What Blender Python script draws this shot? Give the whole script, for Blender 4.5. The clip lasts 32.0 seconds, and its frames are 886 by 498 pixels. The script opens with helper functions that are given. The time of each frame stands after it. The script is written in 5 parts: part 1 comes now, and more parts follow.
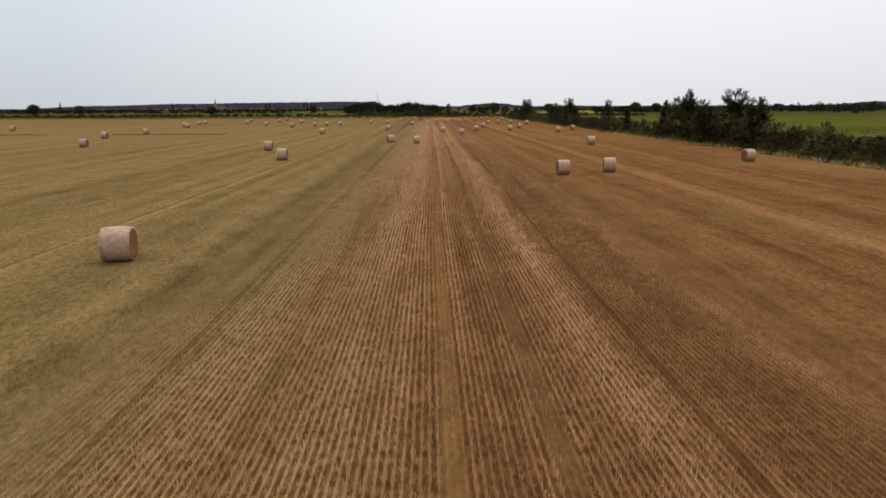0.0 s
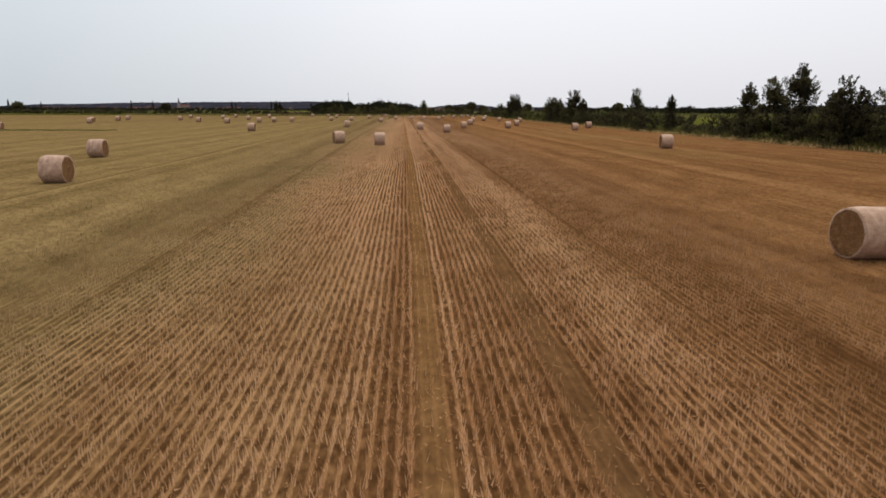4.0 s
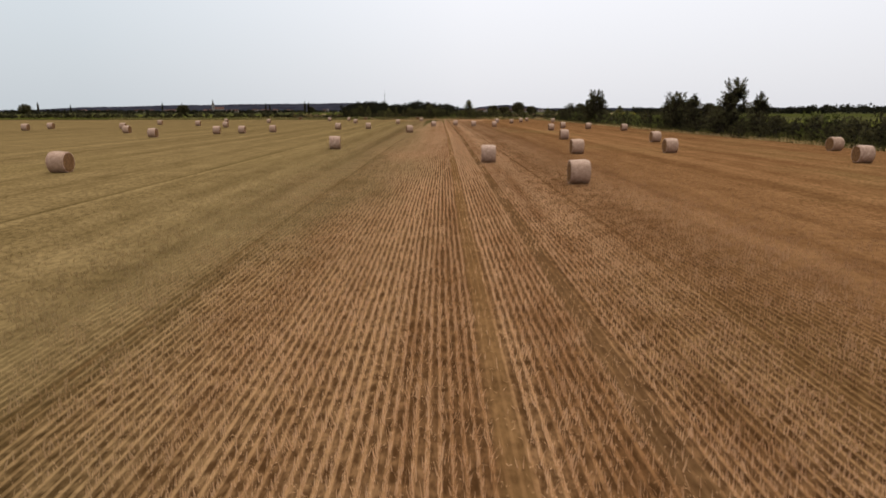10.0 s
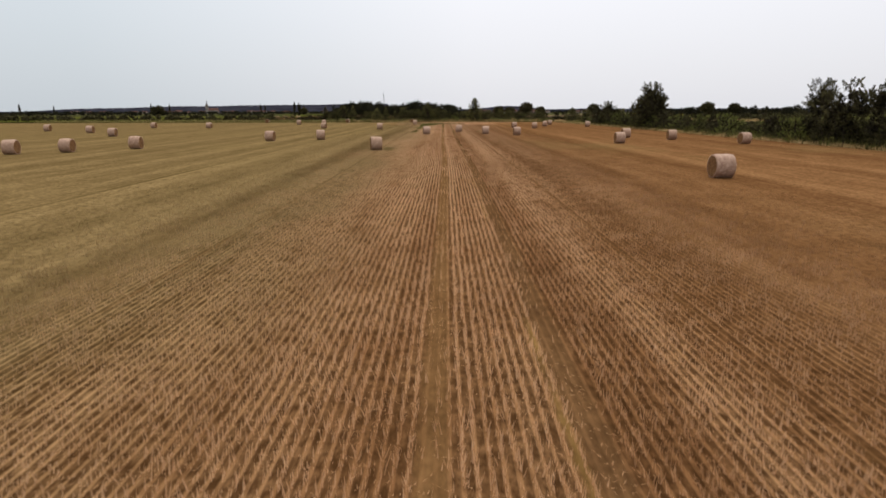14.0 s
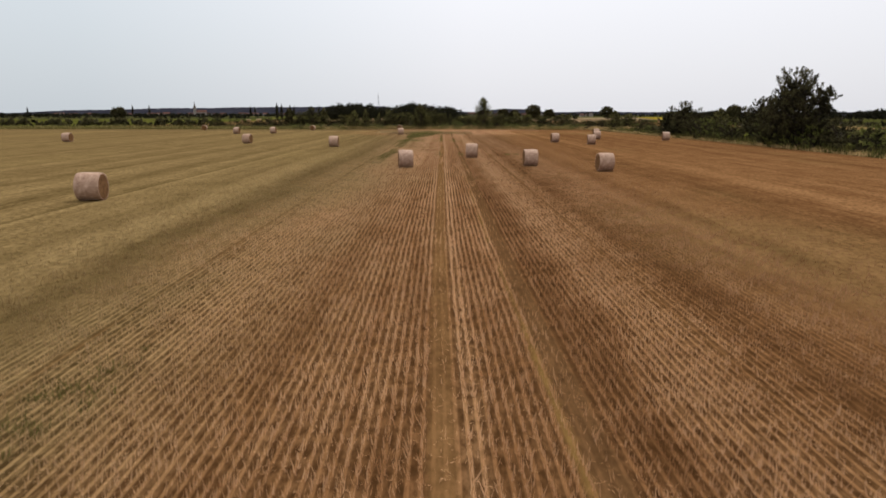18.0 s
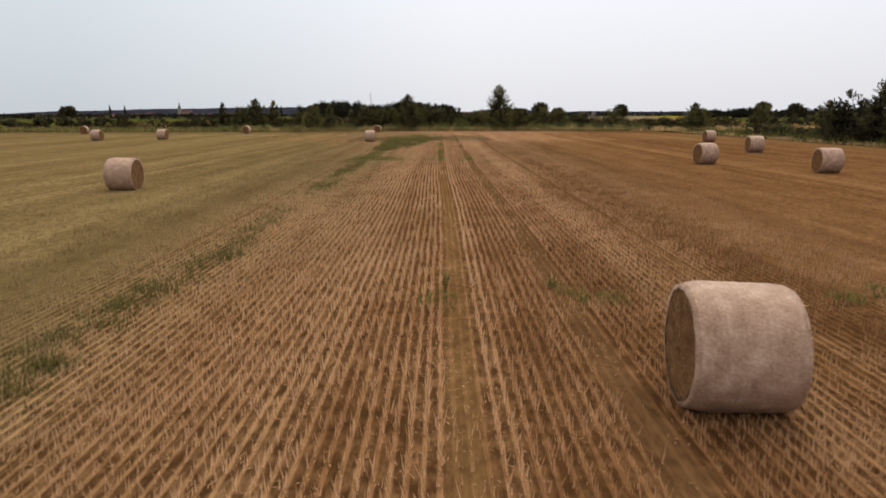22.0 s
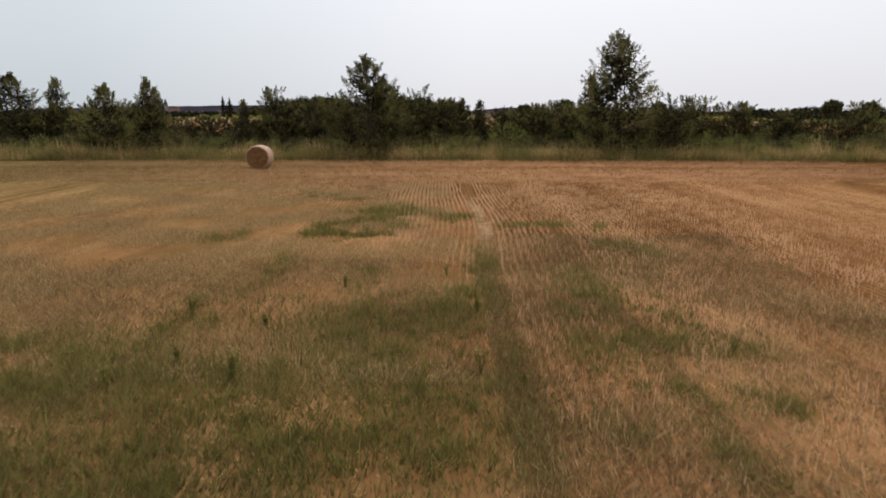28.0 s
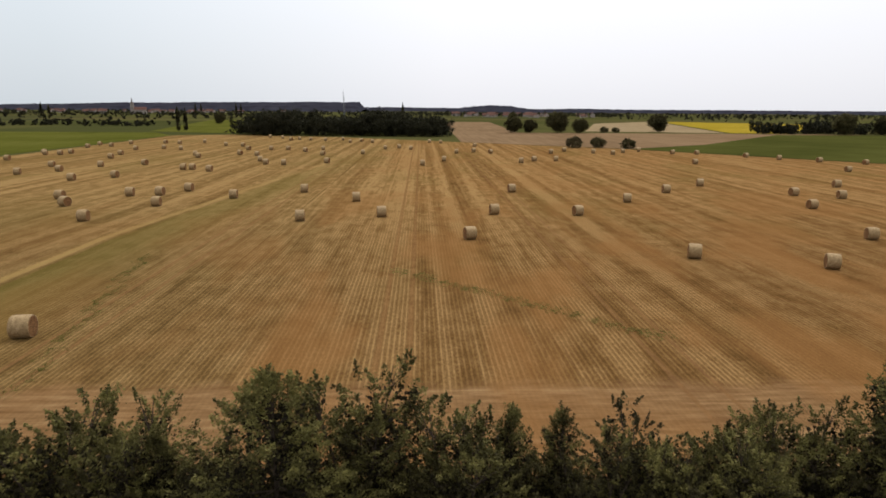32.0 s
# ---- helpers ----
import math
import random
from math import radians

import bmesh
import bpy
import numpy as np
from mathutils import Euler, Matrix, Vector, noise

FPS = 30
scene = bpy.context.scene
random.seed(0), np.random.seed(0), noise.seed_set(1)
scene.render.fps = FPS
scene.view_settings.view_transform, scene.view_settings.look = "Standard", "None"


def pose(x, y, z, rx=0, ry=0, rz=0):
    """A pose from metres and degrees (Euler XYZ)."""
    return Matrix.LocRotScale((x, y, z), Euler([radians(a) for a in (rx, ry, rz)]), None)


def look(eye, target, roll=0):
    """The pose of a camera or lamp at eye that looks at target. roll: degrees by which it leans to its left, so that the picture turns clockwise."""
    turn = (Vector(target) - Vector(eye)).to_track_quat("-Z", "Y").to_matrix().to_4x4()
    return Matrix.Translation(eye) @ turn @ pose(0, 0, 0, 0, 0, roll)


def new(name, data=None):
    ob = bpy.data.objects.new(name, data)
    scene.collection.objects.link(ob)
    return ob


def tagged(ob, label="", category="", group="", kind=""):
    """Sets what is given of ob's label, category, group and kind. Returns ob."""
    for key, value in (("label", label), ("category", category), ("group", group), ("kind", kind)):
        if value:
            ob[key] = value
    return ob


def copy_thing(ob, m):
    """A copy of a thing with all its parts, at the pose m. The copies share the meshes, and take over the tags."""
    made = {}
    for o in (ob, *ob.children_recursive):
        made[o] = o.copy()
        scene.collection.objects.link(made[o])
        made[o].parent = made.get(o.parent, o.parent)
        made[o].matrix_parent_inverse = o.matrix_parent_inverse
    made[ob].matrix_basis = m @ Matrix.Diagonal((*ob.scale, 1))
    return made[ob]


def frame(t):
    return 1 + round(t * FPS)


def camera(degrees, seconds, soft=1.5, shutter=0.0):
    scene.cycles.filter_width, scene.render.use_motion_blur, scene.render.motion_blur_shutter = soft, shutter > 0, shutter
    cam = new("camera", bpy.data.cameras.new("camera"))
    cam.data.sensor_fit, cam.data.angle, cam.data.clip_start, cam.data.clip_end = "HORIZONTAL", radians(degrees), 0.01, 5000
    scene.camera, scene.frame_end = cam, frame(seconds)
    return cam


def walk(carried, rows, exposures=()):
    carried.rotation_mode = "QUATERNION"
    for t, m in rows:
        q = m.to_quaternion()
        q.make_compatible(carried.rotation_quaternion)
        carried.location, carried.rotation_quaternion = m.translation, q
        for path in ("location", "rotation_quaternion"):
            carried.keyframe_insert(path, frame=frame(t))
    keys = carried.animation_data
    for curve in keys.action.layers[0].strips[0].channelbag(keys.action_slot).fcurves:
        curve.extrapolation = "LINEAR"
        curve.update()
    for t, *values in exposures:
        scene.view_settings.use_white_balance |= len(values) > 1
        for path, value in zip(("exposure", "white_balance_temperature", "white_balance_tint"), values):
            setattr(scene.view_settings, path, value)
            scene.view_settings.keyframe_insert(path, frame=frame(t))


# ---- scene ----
# ---- camera and walk ----
cam = camera(69.62, 32.0, soft=1.75, shutter=0.07)


def aim(x, y, z, rx, roll, yaw):
    """The camera's pose from its place, its tilt, its lean and its turn to the left, in degrees."""
    p, a = radians(rx - 90), radians(yaw)
    eye = Vector((x, y, z))
    return look(eye, eye + Vector((-math.sin(a) * math.cos(p), math.cos(a) * math.cos(p), math.sin(p))), roll)


# seconds, x, y, z, tilt, roll, yaw
PATH = [
    (0.0, -0.00, -0.00, 6.34, 77.53, -0.18, -1.25),
    (0.5, 0.18, 5.37, 5.94, 77.51, -0.12, -1.59),
    (1.0, 0.35, 10.78, 5.55, 77.45, -0.03, -1.85),
    (1.5, 0.48, 16.30, 5.20, 77.52, 0.06, -2.14),
    (2.0, 0.55, 21.93, 4.90, 77.59, 0.20, -2.44),
    (2.5, 0.55, 27.68, 4.60, 77.58, 0.23, -2.77),
    (3.0, 0.50, 33.51, 4.34, 77.60, 0.20, -3.10),
    (3.5, 0.42, 39.39, 4.12, 77.63, 0.19, -3.40),
    (4.0, 0.31, 45.29, 3.96, 77.65, 0.24, -3.67),
    (4.5, 0.18, 51.21, 3.86, 77.64, 0.33, -3.87),
    (5.0, 0.04, 57.13, 3.82, 77.58, 0.36, -3.99),
    (5.5, -0.10, 63.05, 3.87, 77.64, 0.36, -4.07),
    (6.0, -0.17, 69.03, 3.95, 77.69, 0.30, -3.64),
    (6.5, -0.08, 75.14, 4.00, 77.80, 0.21, -1.87),
    (7.0, 0.11, 81.39, 4.00, 77.74, 0.12, -1.28),
    (7.5, 0.26, 87.76, 3.98, 77.76, 0.02, -1.09),
    (8.0, 0.30, 94.19, 3.94, 77.78, -0.07, -0.65),
    (8.5, 0.26, 100.67, 3.91, 77.73, -0.13, -0.43),
    (9.0, 0.16, 107.12, 3.94, 77.64, -0.08, -0.33),
    (9.5, 0.04, 113.48, 4.09, 77.69, -0.08, -0.22),
    (10.0, -0.06, 119.82, 4.26, 77.73, -0.06, -0.18),
    (10.5, -0.10, 126.23, 4.41, 77.81, -0.06, -0.10),
    (11.0, -0.12, 132.81, 4.48, 77.89, -0.11, -0.05),
    (11.5, -0.08, 139.64, 4.41, 77.88, -0.15, -0.04),
    (12.0, 0.07, 146.71, 4.28, 77.77, -0.21, 0.03),
    (12.5, 0.34, 154.04, 4.15, 77.75, -0.11, -0.03),
    (13.0, 0.66, 161.58, 4.07, 77.73, -0.06, -0.07),
    (13.5, 0.91, 169.21, 4.05, 77.79, -0.11, -0.00),
    (14.0, 1.08, 176.91, 4.07, 77.83, -0.13, 0.06),
    (14.5, 1.17, 184.70, 4.09, 77.87, -0.22, 0.14),
    (15.0, 1.22, 192.55, 4.12, 77.92, -0.18, 0.16),
    (15.5, 1.23, 200.45, 4.16, 77.97, -0.10, 0.16),
    (16.0, 1.22, 208.37, 4.21, 78.00, -0.03, 0.13),
    (16.5, 1.19, 216.32, 4.26, 78.01, 0.02, 0.07),
    (17.0, 1.15, 224.27, 4.33, 77.97, 0.06, -0.03),
    (17.5, 1.11, 232.20, 4.37, 78.01, 0.04, -0.00),
    (18.0, 1.07, 240.08, 4.41, 78.06, 0.05, -0.12),
    (18.5, 1.00, 247.87, 4.44, 78.14, 0.05, -0.15),
    (19.0, 0.92, 255.54, 4.43, 78.20, -0.03, -0.20),
    (19.5, 0.85, 263.08, 4.30, 78.24, -0.02, -0.13),
    (20.0, 0.80, 270.52, 4.05, 78.19, -0.01, -0.18),
    (20.5, 0.75, 277.89, 3.73, 78.13, -0.04, -0.20),
    (21.0, 0.74, 285.25, 3.49, 78.08, -0.03, -0.29),
    (21.5, 0.74, 292.56, 3.42, 78.13, -0.12, -0.40),
    (22.0, 0.72, 299.81, 3.40, 78.08, -0.12, -0.44),
    (22.5, 0.73, 307.07, 3.35, 78.00, -0.06, -0.44),
    (23.0, 0.76, 314.35, 3.30, 77.94, -0.06, -0.47),
    (23.5, 0.83, 321.64, 3.25, 77.85, -0.17, -0.50),
    (24.0, 0.90, 328.92, 3.23, 77.64, -0.22, -0.73),
    (24.5, 0.93, 336.18, 3.25, 77.46, -0.33, -0.80),
    (25.0, 0.92, 343.40, 3.30, 77.36, -0.50, -0.76),
    (25.5, 0.87, 350.57, 3.33, 77.37, -0.49, -0.77),
    (26.0, 0.78, 357.72, 3.37, 77.49, -0.31, -0.66),
    (26.5, 0.66, 364.83, 3.40, 77.67, -0.12, -0.49),
    (27.0, 0.52, 371.91, 3.44, 77.87, 0.04, -0.32),
    (27.5, 0.36, 378.96, 3.47, 78.05, 0.14, -0.20),
    (28.0, 0.18, 385.53, 3.35, 77.98, 0.15, -0.18),
    (28.5, -0.02, 391.89, 3.54, 77.85, 0.13, -0.15),
    (29.0, -0.24, 397.50, 3.65, 77.89, 0.17, -0.05),
    (29.5, -0.57, 401.72, 4.08, 77.78, 0.16, 0.05),
    (30.0, -0.86, 406.21, 5.88, 77.69, -0.03, -1.25),
    (30.5, -0.99, 411.88, 8.26, 77.57, -0.02, -1.86),
    (31.0, -0.98, 417.94, 10.64, 77.60, 0.16, -2.30),
    (31.5, -0.90, 423.82, 12.78, 77.79, 0.31, -2.24),
    (32.0, -0.84, 429.13, 14.31, 77.57, 0.43, -2.07),
]
walk(cam, [(row[0], aim(*row[1:])) for row in PATH], [(0, 0.0), (28.5, 0.0), (32, 0.16)])

# ---- world, sun ----
SUN_EL, SUN_AZ = 56, 25
world = bpy.data.worlds.new("sky")
scene.world = world
world.use_nodes = True
wt = world.node_tree
bg = wt.nodes["Background"]
sky = wt.nodes.new("ShaderNodeTexSky")
sky.sky_type, sky.sun_disc = "NISHITA", False
sky.sun_elevation, sky.sun_rotation = radians(SUN_EL), radians(SUN_AZ)
sky.air_density, sky.dust_density, sky.ozone_density = 1.2, 3.0, 1.0
dim = wt.nodes.new("ShaderNodeMixRGB")
dim.blend_type = "MULTIPLY"
dim.inputs[0].default_value, dim.inputs[2].default_value = 1.0, (0.10, 0.10, 0.10, 1)
veil = wt.nodes.new("ShaderNodeMixRGB")
veil.inputs[0].default_value = 0.94
way = wt.nodes.new("ShaderNodeTexCoord")
split = wt.nodes.new("ShaderNodeSeparateXYZ")
wt.links.new(way.outputs["Generated"], split.inputs[0])
cloud = wt.nodes.new("ShaderNodeValToRGB")  # the overcast layer, brighter towards the east
cloud.color_ramp.elements[0].position, cloud.color_ramp.elements[0].color = 0.26, (0.695, 0.75, 0.80, 1)
cloud.color_ramp.elements[1].position, cloud.color_ramp.elements[1].color = 0.52, (0.90, 0.905, 0.955, 1)
half = wt.nodes.new("ShaderNodeMath")
half.operation = "MULTIPLY_ADD"
half.inputs[1].default_value, half.inputs[2].default_value = 0.5, 0.5
wt.links.new(split.outputs[0], half.inputs[0])
wt.links.new(half.outputs[0], cloud.inputs[0])
rise = wt.nodes.new("ShaderNodeMath")  # an overcast sky is brighter overhead than at its rim
rise.operation = "MULTIPLY_ADD"
rise.inputs[1].default_value, rise.inputs[2].default_value = 1.05, 0.875
rise.use_clamp = False
up = wt.nodes.new("ShaderNodeVectorMath")
up.operation = "SCALE"
wt.links.new(split.outputs[2], rise.inputs[0])
warm = wt.nodes.new("ShaderNodeMixRGB")  # overhead the cloud is thinner and warmer than at the rim
warm.inputs[2].default_value = (1.0, 0.93, 0.84, 1)
high = wt.nodes.new("ShaderNodeMapRange")
high.inputs[1].default_value, high.inputs[2].default_value = 0.2, 0.7
wt.links.new(split.outputs[2], high.inputs[0])
wt.links.new(high.outputs[0], warm.inputs[0])
wt.links.new(cloud.outputs[0], warm.inputs[1])
wt.links.new(warm.outputs[0], up.inputs[0])
ahead = wt.nodes.new("ShaderNodeMath")  # the veiled sun stands in the north: the cloud behind the camera is duller
ahead.operation = "MULTIPLY_ADD"
ahead.inputs[1].default_value, ahead.inputs[2].default_value = 0.2, 0.81
wt.links.new(split.outputs[1], ahead.inputs[0])
both = wt.nodes.new("ShaderNodeMath")
both.operation = "MULTIPLY"
wt.links.new(rise.outputs[0], both.inputs[0])
wt.links.new(ahead.outputs[0], both.inputs[1])
wt.links.new(both.outputs[0], up.inputs["Scale"])
wt.links.new(up.outputs[0], veil.inputs[2])
wt.links.new(sky.outputs[0], dim.inputs[1])
wt.links.new(dim.outputs[0], veil.inputs[1])
wt.links.new(veil.outputs[0], bg.inputs[0])
bg.inputs[1].default_value = 1.0

sun_data = bpy.data.lights.new("sun", "SUN")
sun_data.energy, sun_data.angle, sun_data.color = 1.35, radians(30), (1.0, 0.95, 0.88)
sun = new("sun", sun_data)
_az = radians(SUN_AZ)
_to = Vector((math.sin(_az) * math.cos(radians(SUN_EL)), math.cos(_az) * math.cos(radians(SUN_EL)), math.sin(radians(SUN_EL))))
sun.rotation_euler = (-_to).to_track_quat("-Z", "Y").to_euler()


# ---- materials ----
class Nodes:
    """A node material under construction."""

    def __init__(self, name, rough=0.9, spec=0.2):
        self.m = bpy.data.materials.new(name)
        self.m.use_nodes = True
        self.t = self.m.node_tree
        self.out = self.t.nodes["Principled BSDF"]
        self.out.inputs["Roughness"].default_value = rough
        self.out.inputs["Specular IOR Level"].default_value = spec

    def put(self, kind, **props):
        n = self.t.nodes.new(kind)
        if "operation" in props:
            n.operation = props["operation"]
        if "clamp" in props:
            n.use_clamp = props["clamp"]
        return n

    def wire(self, a, b):
        if isinstance(a, (int, float)):
            b.default_value = a
        elif isinstance(a, tuple):
            b.default_value = a if len(a) != 3 or b.type == "VECTOR" else (*a, 1)
        else:
            self.t.links.new(a, b)

    def math(self, op, a, b=0.0, c=0.0, clamp=False):
        n = self.put("ShaderNodeMath", operation=op, clamp=clamp)
        self.wire(a, n.inputs[0]), self.wire(b, n.inputs[1]), self.wire(c, n.inputs[2])
        return n.outputs[0]

    def place(self):
        return self.put("ShaderNodeNewGeometry").outputs["Position"]

    def local(self):
        return self.put("ShaderNodeTexCoord").outputs["Object"]

    def axes(self, v):
        n = self.put("ShaderNodeSeparateXYZ")
        self.wire(v, n.inputs[0])
        return n.outputs

    def scaled(self, v, s):
        n = self.put("ShaderNodeVectorMath", operation="MULTIPLY")
        self.wire(v, n.inputs[0]), self.wire(s, n.inputs[1])
        return n.outputs[0]

    def noise(self, v, scale=1.0, detail=3.0, rough=0.55):
        n = self.put("ShaderNodeTexNoise")
        self.wire(v, n.inputs["Vector"])
        n.inputs["Scale"].default_value, n.inputs["Detail"].default_value, n.inputs["Roughness"].default_value = scale, detail, rough
        return n.outputs["Fac"]

    def voronoi(self, v, scale=1.0):
        n = self.put("ShaderNodeTexVoronoi")
        self.wire(v, n.inputs["Vector"])
        n.inputs["Scale"].default_value = scale
        return n.outputs

    def ramp(self, f, *stops):
        n = self.put("ShaderNodeValToRGB")
        self.wire(f, n.inputs[0])
        e = n.color_ramp.elements
        while len(e) < len(stops):
            e.new(0.5)
        for el, (p, c) in zip(e, stops):
            el.position, el.color = p, (*c, 1)
        return n.outputs[0]

    def step(self, f, lo, hi, a=0.0, b=1.0):
        n = self.put("ShaderNodeMapRange")
        n.interpolation_type = "SMOOTHSTEP"
        self.wire(f, n.inputs[0])
        for i, v in enumerate((lo, hi, a, b)):
            n.inputs[i + 1].default_value = v
        return n.outputs[0]

    def mix(self, f, a, b, blend="MIX"):
        n = self.put("ShaderNodeMixRGB")
        n.blend_type = blend
        self.wire(f, n.inputs[0]), self.wire(a, n.inputs[1]), self.wire(b, n.inputs[2])
        return n.outputs[0]

    def island(self):
        return self.put("ShaderNodeNewGeometry").outputs["Random Per Island"]

    def each(self):
        return self.put("ShaderNodeObjectInfo").outputs["Random"]

    def bump(self, h, strength=0.4, dist=0.05):
        n = self.put("ShaderNodeBump")
        n.inputs["Strength"].default_value, n.inputs["Distance"].default_value = strength, dist
        self.wire(h, n.inputs["Height"])
        self.wire(n.outputs[0], self.out.inputs["Normal"])

    def done(self, color, thin=0.0):
        """Sets the colour; thin leaves and blades let a share of the light through."""
        self.wire(color, self.out.inputs["Base Color"])
        if thin:
            glow, both = self.put("ShaderNodeBsdfTranslucent"), self.put("ShaderNodeMixShader")
            self.wire(color, glow.inputs["Color"])
            both.inputs[0].default_value = thin
            self.t.links.new(self.out.outputs[0], both.inputs[1])
            self.t.links.new(glow.outputs[0], both.inputs[2])
            self.t.links.new(both.outputs[0], self.t.nodes["Material Output"].inputs["Surface"])
        return self.m


def plain(name, color, spread=0.15, scale=6.0, rough=0.85, local=True, bump=0.0):
    """A surface of one colour with soft mottling at two scales."""
    n = Nodes(name, rough)
    p = n.local() if local else n.place()
    f = n.math("ADD", n.math("MULTIPLY", n.noise(p, scale, 4), 0.6), n.math("MULTIPLY", n.noise(p, scale * 7, 2), 0.4))
    if bump:
        n.bump(f, bump, 0.05)
    return n.done(n.ramp(f, (0.3, tuple(c * (1 - spread) for c in color)), (0.7, tuple(min(1, c * (1 + spread)) for c in color))))


# how far east the drilling and the wheel tracks lie, along the field: y, x
WEAVE = [(-60, 0.36), (30, 0.42), (66, 0.78), (100, 0.90), (142, 0.82), (172, 0.92), (234, 1.15), (266, 0.985), (296, 0.98), (322, 1.08), (340, 0.96), (356, 1.0), (384, 1.12), (398, 1.17), (405, 1.48), (413, 1.33)]
ROW = 0.16  # from one sowing row to the next


def weave_at(y):
    w = np.full(np.shape(y), WEAVE[0][1])
    for (a, p), (b, q) in zip(WEAVE, WEAVE[1:]):
        e = np.clip((y - a) / (b - a), 0, 1)
        w = w + (q - p) * e * e * (3 - 2 * e)
    return w


def weave(n, y):
    w = WEAVE[0][1]
    for (a, p), (b, q) in zip(WEAVE, WEAVE[1:]):
        w = n.math("ADD", w, n.step(y, a, b, 0.0, q - p))
    return w


def row_ends(n, x, y):
    """y with an uneven line added, so that the rows end raggedly."""
    s = n.math("MULTIPLY", n.math("SINE", n.math("MULTIPLY_ADD", x, 0.8, 1.0)), 0.3)
    t = n.math("MULTIPLY", n.math("SINE", n.math("MULTIPLY", x, 2.3)), 0.15)
    return n.math("ADD", y, n.math("ADD", s, n.math("ADD", t, n.math("MULTIPLY", n.math("SINE", n.math("MULTIPLY", x, 6.1)), 0.12))))


def sown(n, p, ends):
    """Coordinates across and along the rows; on the headland the rows lie the other way."""
    x, y, _ = n.axes(p)
    if not ends:
        return x, y, p, None
    k = n.step(row_ends(n, x, y), 416.99, 417.01)
    x = n.math("SUBTRACT", x, weave(n, y))
    u = n.math("ADD", x, n.math("MULTIPLY", k, n.math("SUBTRACT", y, x)))
    v = n.math("ADD", y, n.math("MULTIPLY", k, n.math("SUBTRACT", x, y)))
    c = n.put("ShaderNodeCombineXYZ")
    n.wire(u, c.inputs[0]), n.wire(v, c.inputs[1])
    return u, v, c.outputs[0], k


def drift(n, p, x):
    """How far east, with an uneven edge: redder there, more olive in the west, the lens's colour cast included."""
    return n.math("SUBTRACT", n.math("MULTIPLY", n.math("ADD", x, n.math("MULTIPLY", n.math("SUBTRACT", n.noise(n.scaled(p, (0.09, 0.03, 0)), 1.7, 3), 0.5), 10)), n.step(n.axes(p)[1], 362, 392, 1.0, 0.3)), n.step(n.axes(p)[1], 404, 418, 0.0, 1.1))


# across the field: how far from the middle wheel track, half the width, how much paler or darker
SWATHS = ((-18.0, 0.13, -0.22), (-17.6, 0.22, 0.14), (-14.5, 0.8, -0.05), (-12.3, 0.8, 0.07), (-9.6, 0.7, -0.06), (-7.0, 0.10, -0.18), (-6.65, 0.10, -0.12), (-6.3, 0.2, 0.11), (-5.6, 3.0, 0.14), (-5.2, 0.5, 0.06), (-4.3, 0.28, -0.06), (-2.1, 0.6, 0.12), (-1.1, 0.25, 0.06), (0.45, 0.2, 0.11), (1.3, 0.4, -0.03), (2.8, 0.5, -0.03), (4.05, 0.5, 0.15), (5.3, 0.12, -0.15), (6.6, 0.9, -0.04), (9.2, 1.0, 0.05), (18.9, 0.15, -0.14), (20.6, 0.9, 0.13))


